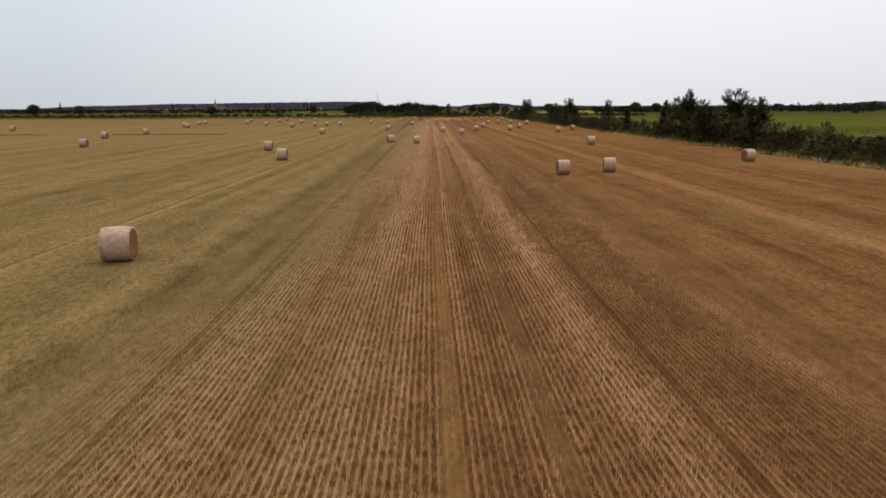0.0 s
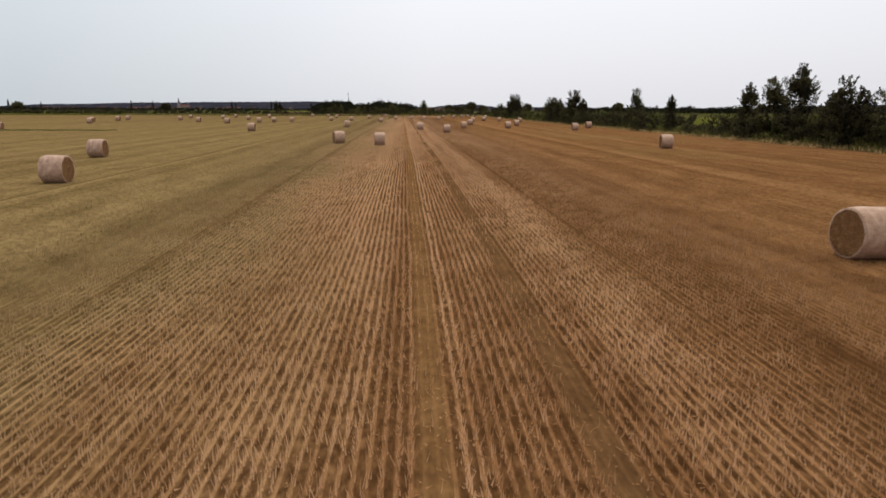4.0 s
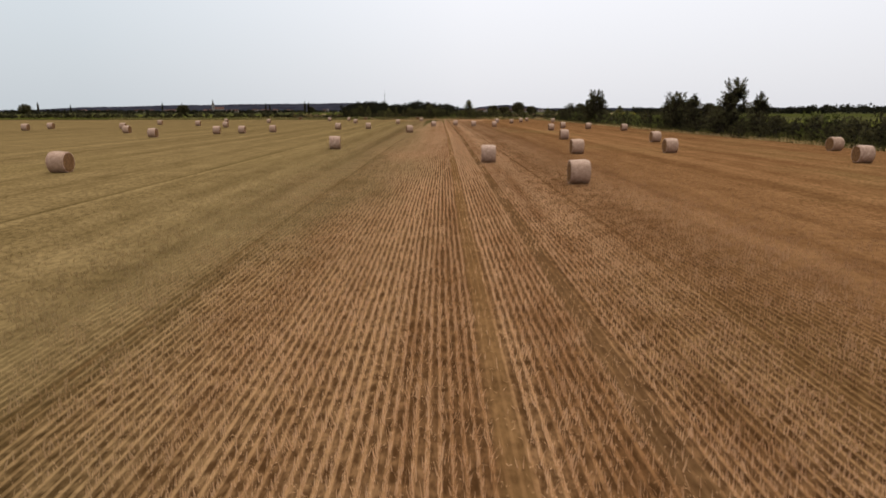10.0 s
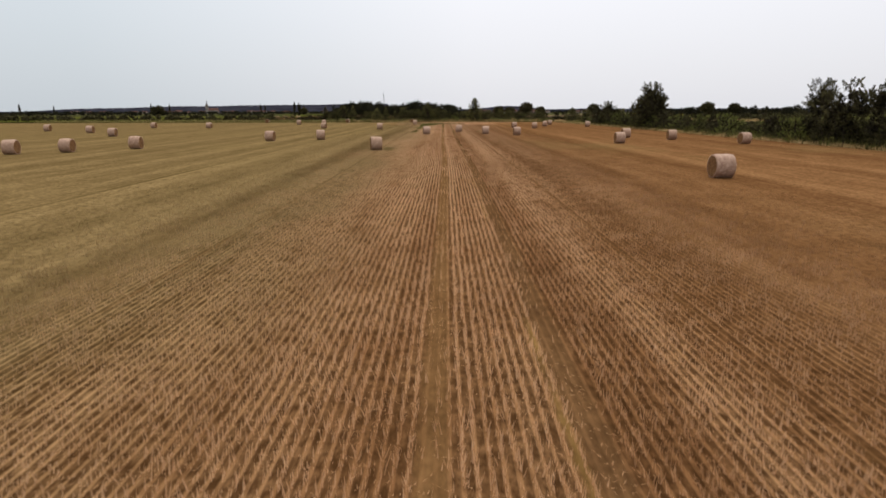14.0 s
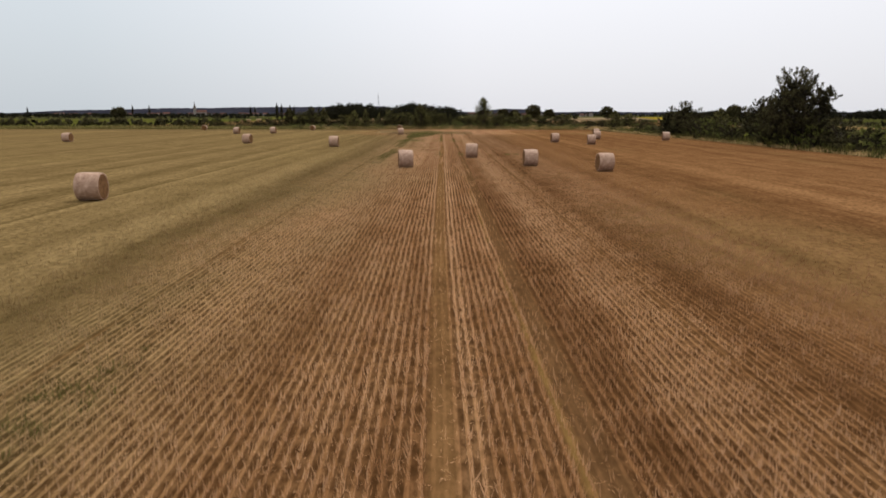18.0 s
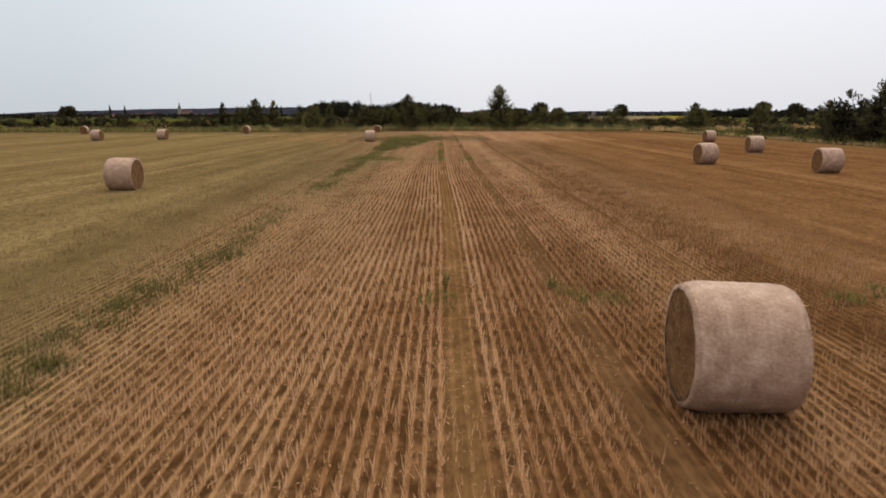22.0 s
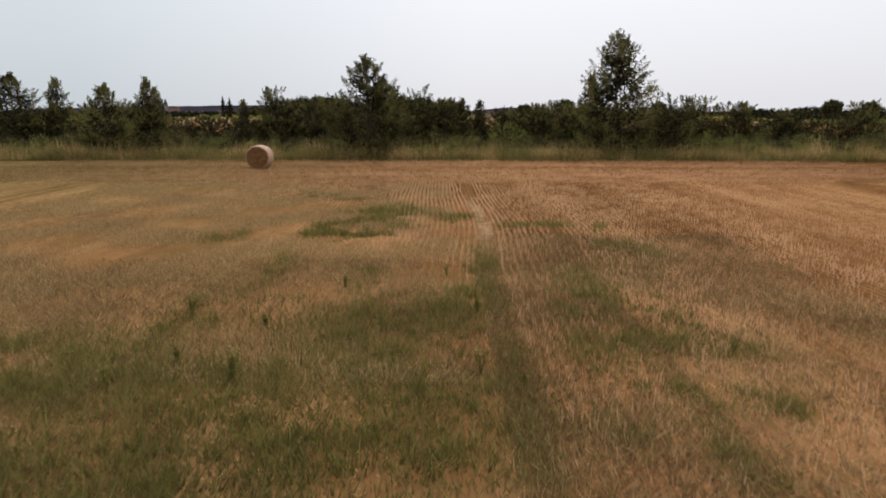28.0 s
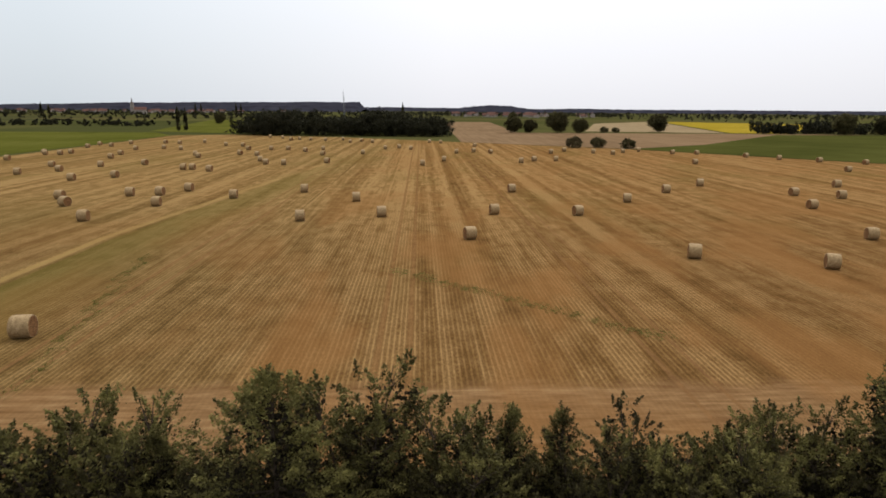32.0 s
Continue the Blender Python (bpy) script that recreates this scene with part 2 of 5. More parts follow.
def straw_tone(n, q, p, x, gain=1.7):
    """Colour of the cut field, the same for the ground and for the straw on it: swaths, streaks, redder in the east,
    olive in the west, with the lens's cast put in.
    """
    swath = n.noise(n.scaled(q, (0.42, 0.006, 0)), 1.0, 3)
    streak = n.noise(n.scaled(q, (2.2, 0.12, 0)), 1.0, 4)
    blotch = n.noise(n.scaled(p, (0.6, 0.35, 0)), 1.0, 4)
    f = n.math("ADD", n.math("MULTIPLY_ADD", swath, 0.45, 0.05), n.math("ADD", n.math("MULTIPLY", streak, 0.25), n.math("MULTIPLY", blotch, 0.30)))
    f = n.math("MULTIPLY_ADD", n.math("SUBTRACT", f, 0.55), gain, 0.55)
    y = n.axes(p)[1]
    lush = n.math("MULTIPLY", n.step(y, 92, 125), n.step(y, 215, 262, 1, 0))  # thicker, paler straw in the middle of the field
    lush = n.math("MAXIMUM", lush, n.math("MAXIMUM", n.math("MULTIPLY", n.step(y, 375, 392), n.step(x, 0.5, 3.0)), n.step(y, 405, 411, 0.0, 2.2)))
    f = n.math("ADD", f, n.math("MULTIPLY_ADD", lush, 0.045, -0.025))
    f = n.math("ADD", f, n.step(y, 25, 70, -0.045, 0.0))  # thin, dark straw at the southern end
    # swaths and ruts that run the length of the field
    u, bands = n.axes(q)[0], 0.0
    for at, wide, lift in SWATHS:
        bands = n.math("ADD", bands, n.step(n.math("ABSOLUTE", n.math("SUBTRACT", u, at)), wide * 0.4, wide * 1.4, lift, 0.0))
    if gain < 2:  # fainter at the end of the first field
        bands = n.math("MULTIPLY", bands, n.step(y, 380, 400, 1, 0.3))
    f = n.math("ADD", f, n.math("MULTIPLY", bands, n.step(n.noise(n.scaled(q, (0.25, 0.03, 0)), 1.0, 3), 0.3, 0.62, 0.4, 1.2)))
    # the headland: a dark rut, pale swaths and trampled bare patches
    broken = n.noise(n.scaled(p, (0.35, 0.9, 0)), 1.0, 4, 0.6)
    way = n.math("ADD", y, n.math("MULTIPLY", n.math("SUBTRACT", n.noise(n.scaled(p, (0.12, 0, 0)), 1.0, 2), 0.5), 1.6))
    way = n.math("ADD", way, n.math("MULTIPLY", n.math("SUBTRACT", n.noise(n.scaled(p, (2, 3, 0)), 1.0, 3), 0.5), 0.5))
    for at, wide, lift in ((426.2, 0.28, -0.24), (423.9, 0.16, -0.12), (421.3, 0.3, 0.13), (418.1, 0.5, 0.11), (429.4, 0.4, -0.08)):
        line = n.step(n.math("ABSOLUTE", n.math("SUBTRACT", way, at)), wide * 0.4, wide * 1.4, lift, 0.0)
        f = n.math("ADD", f, n.math("MULTIPLY", line, n.step(broken, 0.36, 0.56)))
    f = n.math("SUBTRACT", f, n.math("MULTIPLY", n.step(y, 408, 416, 0.0, 0.07), n.step(y, 440, 441, 1, 0)))
    trod = n.math("MULTIPLY", n.step(y, 409, 418), n.step(y, 431, 434, 1, 0))
    f = n.math("SUBTRACT", f, n.math("MULTIPLY", trod, n.step(n.noise(n.scaled(p, (0.75, 2.6, 0)), 1.0, 5, 0.7), 0.44, 0.60, 0.0, 0.14)))
    return f, drift(n, p, x)


def straw_colour(n, f, east, tones, tilt=1.0, gain=1.0):
    dark, dry, pale = tones
    # the lens's colour cast and darker sides are put into red and dull
    red = [tuple(gain * c for c in k) for k in ((0.062, 0.0290, 0.0106), (0.207, 0.1045, 0.0425))]
    dull = [tuple((0.75 * gain + 0.25 * gain * gain) * c for c in k) for k in ((0.083, 0.0640, 0.0245), (0.245, 0.187, 0.086))]
    col = n.ramp(f, (0.30, dark), (0.52, dry), (0.76, pale))
    col = n.mix(n.step(east, 1.5, 12, 0, 0.68 * tilt), col, n.ramp(f, (0.30, red[0]), (0.80, red[1])))
    return n.mix(n.step(east, 1.5, -9.5, 0, 0.80 * tilt), col, n.ramp(f, (0.30, dull[0]), (0.80, dull[1])))


def stubble_material(name, tones, olive, tram, soil=0.95, tilt=1.0, ends=False, strip=False):
    """Harvested ground: sowing rows along y with soil between, swaths, wheel tracks and large patches."""
    n = Nodes(name, 1.0, 0.0)
    p = n.place()
    x, y, _ = n.axes(p)
    u, v, q, k = sown(n, p, ends)
    fine = n.noise(n.scaled(q, (9.0, 4.0, 0)), 1.0, 4, 0.7)
    clump = n.noise(n.scaled(q, (5.0, 2.6, 0)), 1.0, 3, 0.6)
    patch = n.noise(n.scaled(p, (0.05, 0.022, 0)), 1.0, 4)
    tone, east = straw_tone(n, q, p, x, 2.9 if strip else 1.7)
    f = n.math("ADD", n.math("MULTIPLY", tone, 0.80), n.math("ADD", n.math("MULTIPLY", fine, 0.10), n.math("MULTIPLY", clump, 0.12)))
    col = straw_colour(n, f, east, tones, tilt)
    col = n.mix(n.math("MULTIPLY", n.step(patch, 0.50, 0.68), 0.35), col, olive)
    row = n.math("SINE", n.math("MULTIPLY", u, 2 * math.pi / (0.32 if strip else ROW)))
    wander = n.noise(n.scaled(q, (1.2, 0.8, 0)), 1.0, 2)
    near = n.step(y, 470, 560, 0.9, 0.2) if strip else n.step(n.math("ABSOLUTE", n.math("SUBTRACT", x, 1.0)), 6.0, 12.5, 1.0, 0.0)
    gap = n.math("MULTIPLY", n.math("MULTIPLY", n.step(n.math("MULTIPLY_ADD", n.math("SUBTRACT", wander, 0.5), 1.4, row), 0.0, 0.9, soil, 0.25), n.math("MAXIMUM", n.math("MULTIPLY", near, n.math("SUBTRACT", 1.0, k)), n.math("MULTIPLY", k, 0.75)) if ends else near), n.step(n.math("ADD", n.math("MULTIPLY", clump, 0.5), n.math("MULTIPLY", fine, 0.5)), 0.40, 0.68, 1.0, 0.42))
    gap = n.math("MAXIMUM", gap, n.math("MULTIPLY", n.step(n.math("ADD", n.math("MULTIPLY", clump, 0.6), n.math("MULTIPLY", fine, 0.4)), 0.56, 0.40), 0.55 * soil))
    if ends:
        gap = n.math("MULTIPLY", gap, n.math("SUBTRACT", 1.0, n.math("MULTIPLY", k, 0.1)))
        loose = n.math("MULTIPLY", n.step(y, 407, 413), n.math("MAXIMUM", n.step(x, 1.0, 2.6), n.step(x, -2.8, -4.8)))
        gap = n.math("MULTIPLY", gap, n.math("SUBTRACT", 1.0, n.math("MULTIPLY", loose, 0.2)))
        wild = n.math("MULTIPLY", n.math("MULTIPLY", n.step(y, 380, 392), n.step(y, 406, 413, 1, 0)), n.math("MULTIPLY", n.math("MAXIMUM", n.step(x, 0.8, 2.4, 1, 0), n.math("MULTIPLY", n.step(x, 6, 9, 1, 0), n.step(y, 399, 404, 1, 0))), n.step(x, -12, -7)))
        gap = n.math("MULTIPLY", gap, n.math("SUBTRACT", 1.0, n.math("MULTIPLY", wild, 0.72)))
        rank = n.step(n.noise(n.scaled(p, (0.55, 0.4, 0)), 1.0, 5, 0.6), 0.46, 0.60)
        col = n.mix(n.math("MULTIPLY", wild, n.math("MULTIPLY_ADD", rank, 0.45, n.math("MULTIPLY", n.step(y, 394, 399, 0.25, 0.05), n.step(x, 0, 2, 1, 0)))), col, n.mix(fine, (0.070, 0.052, 0.020), (0.150, 0.112, 0.046)))
    earth = n.mix(fine, (0.025, 0.0110, 0.0041), (0.080, 0.0385, 0.0147))
    earth = n.mix(n.step(east, -2.5, -6.5, 0, 0.8), earth, n.mix(fine, (0.020, 0.0135, 0.0050), (0.068, 0.0470, 0.0185)))
    if ends:  # the soil is darker and redder on the eastern side
        earth = n.mix(n.math("MULTIPLY", n.math("MULTIPLY", n.step(u, 1.9, 2.7, 0.0, 0.5), n.math("MULTIPLY", n.step(u, 3.6, 5.2, 1, 0), n.step(y, 340, 390, 1, 0.3))), n.math("SUBTRACT", 1.0, k)), earth, n.mix(fine, (0.015, 0.0060, 0.0022), (0.050, 0.0215, 0.0078)))
    col = n.mix(gap, col, earth)
    if strip:  # a green strip that runs slantwise through the field, with a pale swath on its edge
        d = n.math("SUBTRACT", x, n.math("MULTIPLY_ADD", n.math("MAXIMUM", n.math("SUBTRACT", y, 500), 0.0), 0.1, -35.2))
        d = n.math("ADD", d, n.math("MULTIPLY", n.math("SUBTRACT", clump, 0.5), 1.2))
        band = n.math("MULTIPLY", n.step(d, 0, 0.7), n.step(d, 3, 11, 1, 0))
        col = n.mix(n.math("MULTIPLY", n.math("MULTIPLY", band, n.step(y, 500, 640, 0.75, 0.2)), n.step(patch, 0.3, 0.6, 1.0, 0.6)), col, (0.088, 0.074, 0.019))
        col = n.mix(n.math("MULTIPLY", n.step(n.math("ABSOLUTE", n.math("ADD", d, 0.7)), 0.2, 0.9, 0.6, 0.0), n.step(y, 480, 620, 1, 0.3)), col, (0.26, 0.18, 0.07))
        head = n.step(row_ends(n, x, y), 459.5, 461.5, 0.85, 0.0)
        cross = n.math("ADD", n.math("MULTIPLY", n.noise(n.scaled(p, (0.05, 1.1, 0)), 1.0, 4, 0.6), 0.6), n.math("MULTIPLY", n.noise(n.scaled(p, (0.7, 2.5, 0)), 1.0, 3), 0.4))
        col = n.mix(head, col, n.ramp(cross, (0.38, (0.105, 0.056, 0.025)), (0.52, (0.175, 0.104, 0.050)), (0.66, (0.265, 0.175, 0.092))))
        rusty = n.step(n.noise(n.scaled(p, (0.10, 0.035, 0)), 1.0, 4), 0.44, 0.62)
        col = n.mix(n.math("MULTIPLY", n.math("MULTIPLY", rusty, n.step(y, 480, 570, 1.0, 0.45)), n.step(x, -24, -4, 0.22, 0.66)), col, n.mix(fine, (0.120, 0.058, 0.020), (0.225, 0.116, 0.043)))
    dust = n.math("MULTIPLY", n.math("MULTIPLY", n.step(y, 399, 403), n.step(y, 409, 412, 0.9, 0.0)), n.step(n.noise(p, 1.6, 3), 0.36, 0.56)) if ends else 0.0
    for c, w, lo, hi in tram:  # wheel tracks
        off = n.math("ADD", n.math("ABSOLUTE", n.math("SUBTRACT", u, c)), n.math("MULTIPLY", n.math("SUBTRACT", clump, 0.5), 0.25))
        fade = n.step(off, w - 0.09, w + 0.09, 0.75, 0.0)
        if c in (-7.0, 5.3):
            fade = n.math("MULTIPLY", fade, n.math("MULTIPLY", n.math("MULTIPLY", n.step(y, 40, 75), n.step(y, 375, 395, 0.7, 0.0)), n.step(n.noise(n.scaled(p, (0.4, 0.15, 0)), 1.0, 3), 0.36, 0.58)))
        if ends and c == 2.06:  # grown over near the headland
            fade = n.math("MULTIPLY", fade, n.step(y, 402, 407, 1.0, 0.15))
        if c == 1.76:  # spilt golden straw beside the eastern track, in the middle of the field only
            fade = n.math("MULTIPLY", fade, n.math("MULTIPLY", n.math("MULTIPLY", n.step(y, 140, 170), n.step(y, 270, 300, 1, 0)), n.step(n.noise(n.scaled(p, (0.6, 0.22, 0)), 1.0, 3), 0.42, 0.6)))
        soil_tone = n.ramp(n.math("ADD", n.math("MULTIPLY", fine, 0.45), n.math("MULTIPLY", n.noise(n.scaled(p, (1.5, 0.7, 0)), 1.0, 4, 0.6), 0.55)), (0.35, lo), (0.62, hi))
        if ends:  # darker, grown-over ruts beside the weedy patch
            dark_rut = n.math("MULTIPLY", n.step(y, 380, 390, 0.0, 0.75), n.step(y, 398, 402, 1, 0))
            if c:
                fade = n.math("MULTIPLY", fade, n.math("SUBTRACT", 1.0, n.math("MULTIPLY", dark_rut, 0.3)))
            soil_tone = n.mix(dark_rut, soil_tone, n.mix(fine, (0.030, 0.022, 0.009), (0.080, 0.056, 0.022)))
        if ends and c == 0.0:
            soil_tone = n.mix(dust, soil_tone, n.ramp(fine, (0.35, (0.21, 0.142, 0.085)), (0.62, (0.37, 0.265, 0.17))))
        col = n.mix(fade, col, soil_tone)
    if ends:  # tyre marks where the tractor turned on the headland
        for cx in (3.3, 4.1, 5.6, 6.5):
            bow = n.math("POWER", n.math("SUBTRACT", y, 417.0), 2.0)
            mark = n.step(n.math("ABSOLUTE", n.math("ADD", n.math("SUBTRACT", x, cx), n.math("MULTIPLY", bow, 0.14))), 0.05, 0.22, 0.65, 0.0)
            mark = n.math("MULTIPLY", mark, n.step(clump, 0.35, 0.55))
            col = n.mix(n.math("MULTIPLY", n.math("MULTIPLY", mark, n.step(y, 416.8, 417.4)), n.step(y, 418.6, 419.6, 1, 0)), col, n.mix(fine, (0.034, 0.016, 0.006), (0.100, 0.050, 0.020)))
    n.bump(n.math("ADD", n.math("MULTIPLY", n.math("MULTIPLY", row, near), 0.3), fine), 0.6, 0.05)
    return n.done(col)


TRACK_PALE = (0.20, (0.088, 0.046, 0.018), (0.188, 0.104, 0.043))
TRACK_DARK = (0.24, (0.058, 0.030, 0.013), (0.135, 0.073, 0.032))
TRACK_EDGE = (0.05, (0.150, 0.088, 0.028), (0.250, 0.155, 0.052))
TRACK_THIN = (0.05, (0.075, 0.038, 0.015), (0.160, 0.086, 0.034))
TRACK_FAINT = (0.14, (0.10, 0.054, 0.024), (0.19, 0.105, 0.045))


def leaf_material(name, dark, light):
    """Leaves: sprays of lighter and darker growth, and a little from leaf to leaf."""
    n = Nodes(name, 0.8, 0.1)
    spray = n.noise(n.place(), 1.1, 3, 0.6)
    f = n.math("ADD", n.math("MULTIPLY", n.island(), 0.30), n.math("ADD", n.math("MULTIPLY", n.step(spray, 0.36, 0.66), 0.50), n.math("MULTIPLY", n.each(), 0.20)))
    return n.done(n.ramp(f, (0.12, dark), (0.5, tuple(0.62 * a + 0.38 * b for a, b in zip(dark, light))), (0.92, light)), 0.35)


def blade_material(name, *cols):
    n = Nodes(name, 0.85, 0.15)
    big = n.noise(n.place(), 0.35, 3)
    f = n.math("ADD", n.math("MULTIPLY", n.island(), 0.6), n.math("MULTIPLY", big, 0.45))
    stops = [(0.1 + 0.8 * i / (len(cols) - 1), c) for i, c in enumerate(cols)]
    return n.done(n.ramp(f, *stops), 0.4)


TONES = ((0.1030, 0.0485, 0.0195), (0.2290, 0.1160, 0.0515), (0.3620, 0.2080, 0.1030))
TONES_BEHIND = ((0.0960, 0.0540, 0.0195), (0.1640, 0.0960, 0.0350), (0.2700, 0.1700, 0.0720))
M_FIELD = stubble_material("stubble_ground", TONES, (0.20, 0.145, 0.060), ((0.0, *TRACK_PALE), (2.06, *TRACK_DARK), (1.76, *TRACK_EDGE), (-7.0, *TRACK_THIN), (5.3, *TRACK_THIN)), 0.95, 1.0, True)
M_FIELD_FAR = stubble_material("stubble_ground_far", TONES_BEHIND, (0.105, 0.080, 0.022), ((-3.4, *TRACK_PALE), (-1.5, *TRACK_PALE), (13.0, *TRACK_FAINT), (15.0, *TRACK_FAINT), (-22.0, *TRACK_FAINT), (-24.0, *TRACK_FAINT)), 0.8, 0.3, False, True)


def straw_material():
    n = Nodes("cut_straw", 0.9, 0.0)
    p = n.place()
    x, y, _ = n.axes(p)
    u, v, q, k = sown(n, p, True)
    tone, east = straw_tone(n, q, p, x)
    tuft = n.noise(n.scaled(q, (9.0, 4.0, 0)), 1.0, 2)
    f = n.math("ADD", n.math("MULTIPLY", tone, 0.80), n.math("ADD", n.math("MULTIPLY", n.island(), 0.13), n.math("MULTIPLY", tuft, 0.12)))
    return n.done(straw_colour(n, n.math("ADD", f, 0.118), east, STRAW_TONES, 1.0, 1.15), 0.4)


STRAW_TONES = ((0.1860, 0.0875, 0.0440), (0.4120, 0.2260, 0.1120), (0.6730, 0.4340, 0.2600))
M_STRAW = straw_material()
M_WEED = blade_material("weed_green", (0.070, 0.066, 0.018), (0.155, 0.142, 0.040), (0.300, 0.265, 0.092))
M_RANK = blade_material("rank_weed_green", (0.066, 0.060, 0.017), (0.122, 0.110, 0.031), (0.215, 0.185, 0.068))
M_DEAD = blade_material("dead_grass", (0.080, 0.054, 0.024), (0.172, 0.117, 0.055), (0.300, 0.215, 0.112))
M_PALE_GRASS = blade_material("pale_dead_grass", (0.180, 0.128, 0.060), (0.340, 0.242, 0.120), (0.540, 0.395, 0.215))
M_GRASS = blade_material("verge_grass", (0.080, 0.075, 0.0230), (0.1720, 0.1530, 0.0500), (0.370, 0.300, 0.130))
M_LUSH = blade_material("lush_grass", (0.064, 0.062, 0.018), (0.130, 0.122, 0.037), (0.245, 0.220, 0.080))
M_DRY = blade_material("dry_grass", (0.1755, 0.1326, 0.0468), (0.3900, 0.2691, 0.1170), (0.8190, 0.5850, 0.3023))
M_HERB = blade_material("herb_leaf", (0.0480, 0.0450, 0.0140), (0.1030, 0.0960, 0.0285), (0.2150, 0.1950, 0.0620))
M_LEAF = leaf_material("leaf", (0.0250, 0.0230, 0.0095), (0.2350, 0.2200, 0.0760))
M_LEAF_PALE = leaf_material("leaf_pale", (0.0675, 0.0756, 0.0189), (0.2700, 0.2835, 0.0864))
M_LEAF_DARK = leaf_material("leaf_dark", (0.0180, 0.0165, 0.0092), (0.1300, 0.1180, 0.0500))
# leaves deep inside crowns and thickets: their shade is put into this colour
M_INNER_SHADE = leaf_material("inner_foliage", (0.0104, 0.0091, 0.0065), (0.0338, 0.0286, 0.0143))
M_BARK = plain("bark", (0.055, 0.043, 0.032), 0.35, 5, 0.95)
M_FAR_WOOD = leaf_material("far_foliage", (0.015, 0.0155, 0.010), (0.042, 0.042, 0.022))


def wrap_material(name, low, mid, high):
    n = Nodes(name, 0.7, 0.25)
    p = n.local()
    x, y, z = n.axes(p)
    ring = n.noise(n.scaled(p, (26, 3, 3)), 1.0, 3, 0.7)
    blot = n.noise(p, 4.5, 5, 0.62)
    net = n.noise(p, 30, 4, 0.65)
    f = n.math("ADD", n.math("MULTIPLY", blot, 0.50), n.math("ADD", n.math("MULTIPLY", ring, 0.12), n.math("MULTIPLY", net, 0.42)))
    n.bump(f, 0.5, 0.04)
    col = n.ramp(f, (0.40, low), (0.53, mid), (0.66, high))
    return n.done(n.mix(n.math("MULTIPLY", n.each(), 0.3), col, tuple(c * k for c, k in zip(mid, (0.95, 0.9, 0.75)))))


def straw_end_material():
    n = Nodes("straw_end", 0.95, 0.1)
    p = n.local()
    x, y, z = n.axes(p)
    r = n.math("SQRT", n.math("ADD", n.math("MULTIPLY", y, y), n.math("MULTIPLY", z, z)))
    wob = n.noise(p, 4, 3)
    ring = n.math("SINE", n.math("MULTIPLY", n.math("ADD", r, n.math("MULTIPLY", wob, 0.12)), 70))
    fine = n.noise(p, 28, 3, 0.7)
    f = n.math("ADD", n.math("MULTIPLY", ring, 0.012), n.math("ADD", n.math("MULTIPLY", fine, 0.62), n.math("MULTIPLY", wob, 0.38)))
    n.bump(f, 0.9, 0.05)
    return n.done(n.ramp(f, (0.3, (0.055, 0.025, 0.011)), (0.5, (0.165, 0.085, 0.037)), (0.7, (0.305, 0.178, 0.085))))


M_WRAP, M_END = wrap_material("net_wrap", (0.245, 0.150, 0.110), (0.400, 0.270, 0.207), (0.575, 0.432, 0.350)), straw_end_material()
# a darker, tan version of the wrap for the bales behind the hedge
M_WRAP_STRAW = wrap_material("tan_wrap", (0.17, 0.115, 0.055), (0.28, 0.20, 0.105), (0.39, 0.295, 0.175))


def crop_material(name, a, b, c, along=(0.8, 0.03)):
    """A field of standing crop or bare soil, with drill rows and patches."""
    n = Nodes(name, 1.0, 0.0)
    p = n.place()
    f = n.math("ADD", n.math("MULTIPLY", n.noise(n.scaled(p, (along[0], along[1], 0)), 1.0, 4), 0.6), n.math("MULTIPLY", n.noise(p, 0.02, 4), 0.5))
    n.bump(n.noise(p, 1.5, 4), 0.8, 0.4)
    return n.done(n.ramp(f, (0.38, a), (0.55, b), (0.75, c)))


M_GREEN = crop_material("green_crop", (0.045, 0.052, 0.010), (0.072, 0.076, 0.015), (0.10, 0.10, 0.026))
M_DEEP = crop_material("deep_green_crop", (0.034, 0.039, 0.010), (0.050, 0.054, 0.014), (0.07, 0.073, 0.021), (0.05, 0.4))
M_TAN = crop_material("bare_tan_soil", (0.12, 0.080, 0.046), (0.16, 0.108, 0.064), (0.20, 0.14, 0.085), (0.5, 0.02))
M_PALE = crop_material("pale_stubble", (0.17, 0.127, 0.075), (0.215, 0.165, 0.10), (0.26, 0.205, 0.13))
M_YELLOW = crop_material("yellow_crop", (0.16, 0.125, 0.016), (0.24, 0.18, 0.02), (0.30, 0.23, 0.04))


def land_material():
    """The open country: long strips of different crops."""
    n = Nodes("open_country", 1.0, 0.0)
    p = n.place()
    cell = n.voronoi(n.scaled(p, (0.0042, 0.0075, 0)), 1.0)[1]
    g = n.axes(cell)[0]
    col = n.ramp(g, (0.0, (0.035, 0.040, 0.014)), (0.22, (0.055, 0.058, 0.018)), (0.42, (0.07, 0.058, 0.026)), (0.55, (0.04, 0.046, 0.016)), (0.8, (0.07, 0.066, 0.024)), (1.0, (0.035, 0.04, 0.018)))
    f = n.noise(p, 0.03, 5)
    return n.done(n.mix(n.step(f, 0.3, 0.7, 0.0, 0.35), col, (0.06, 0.06, 0.024)))


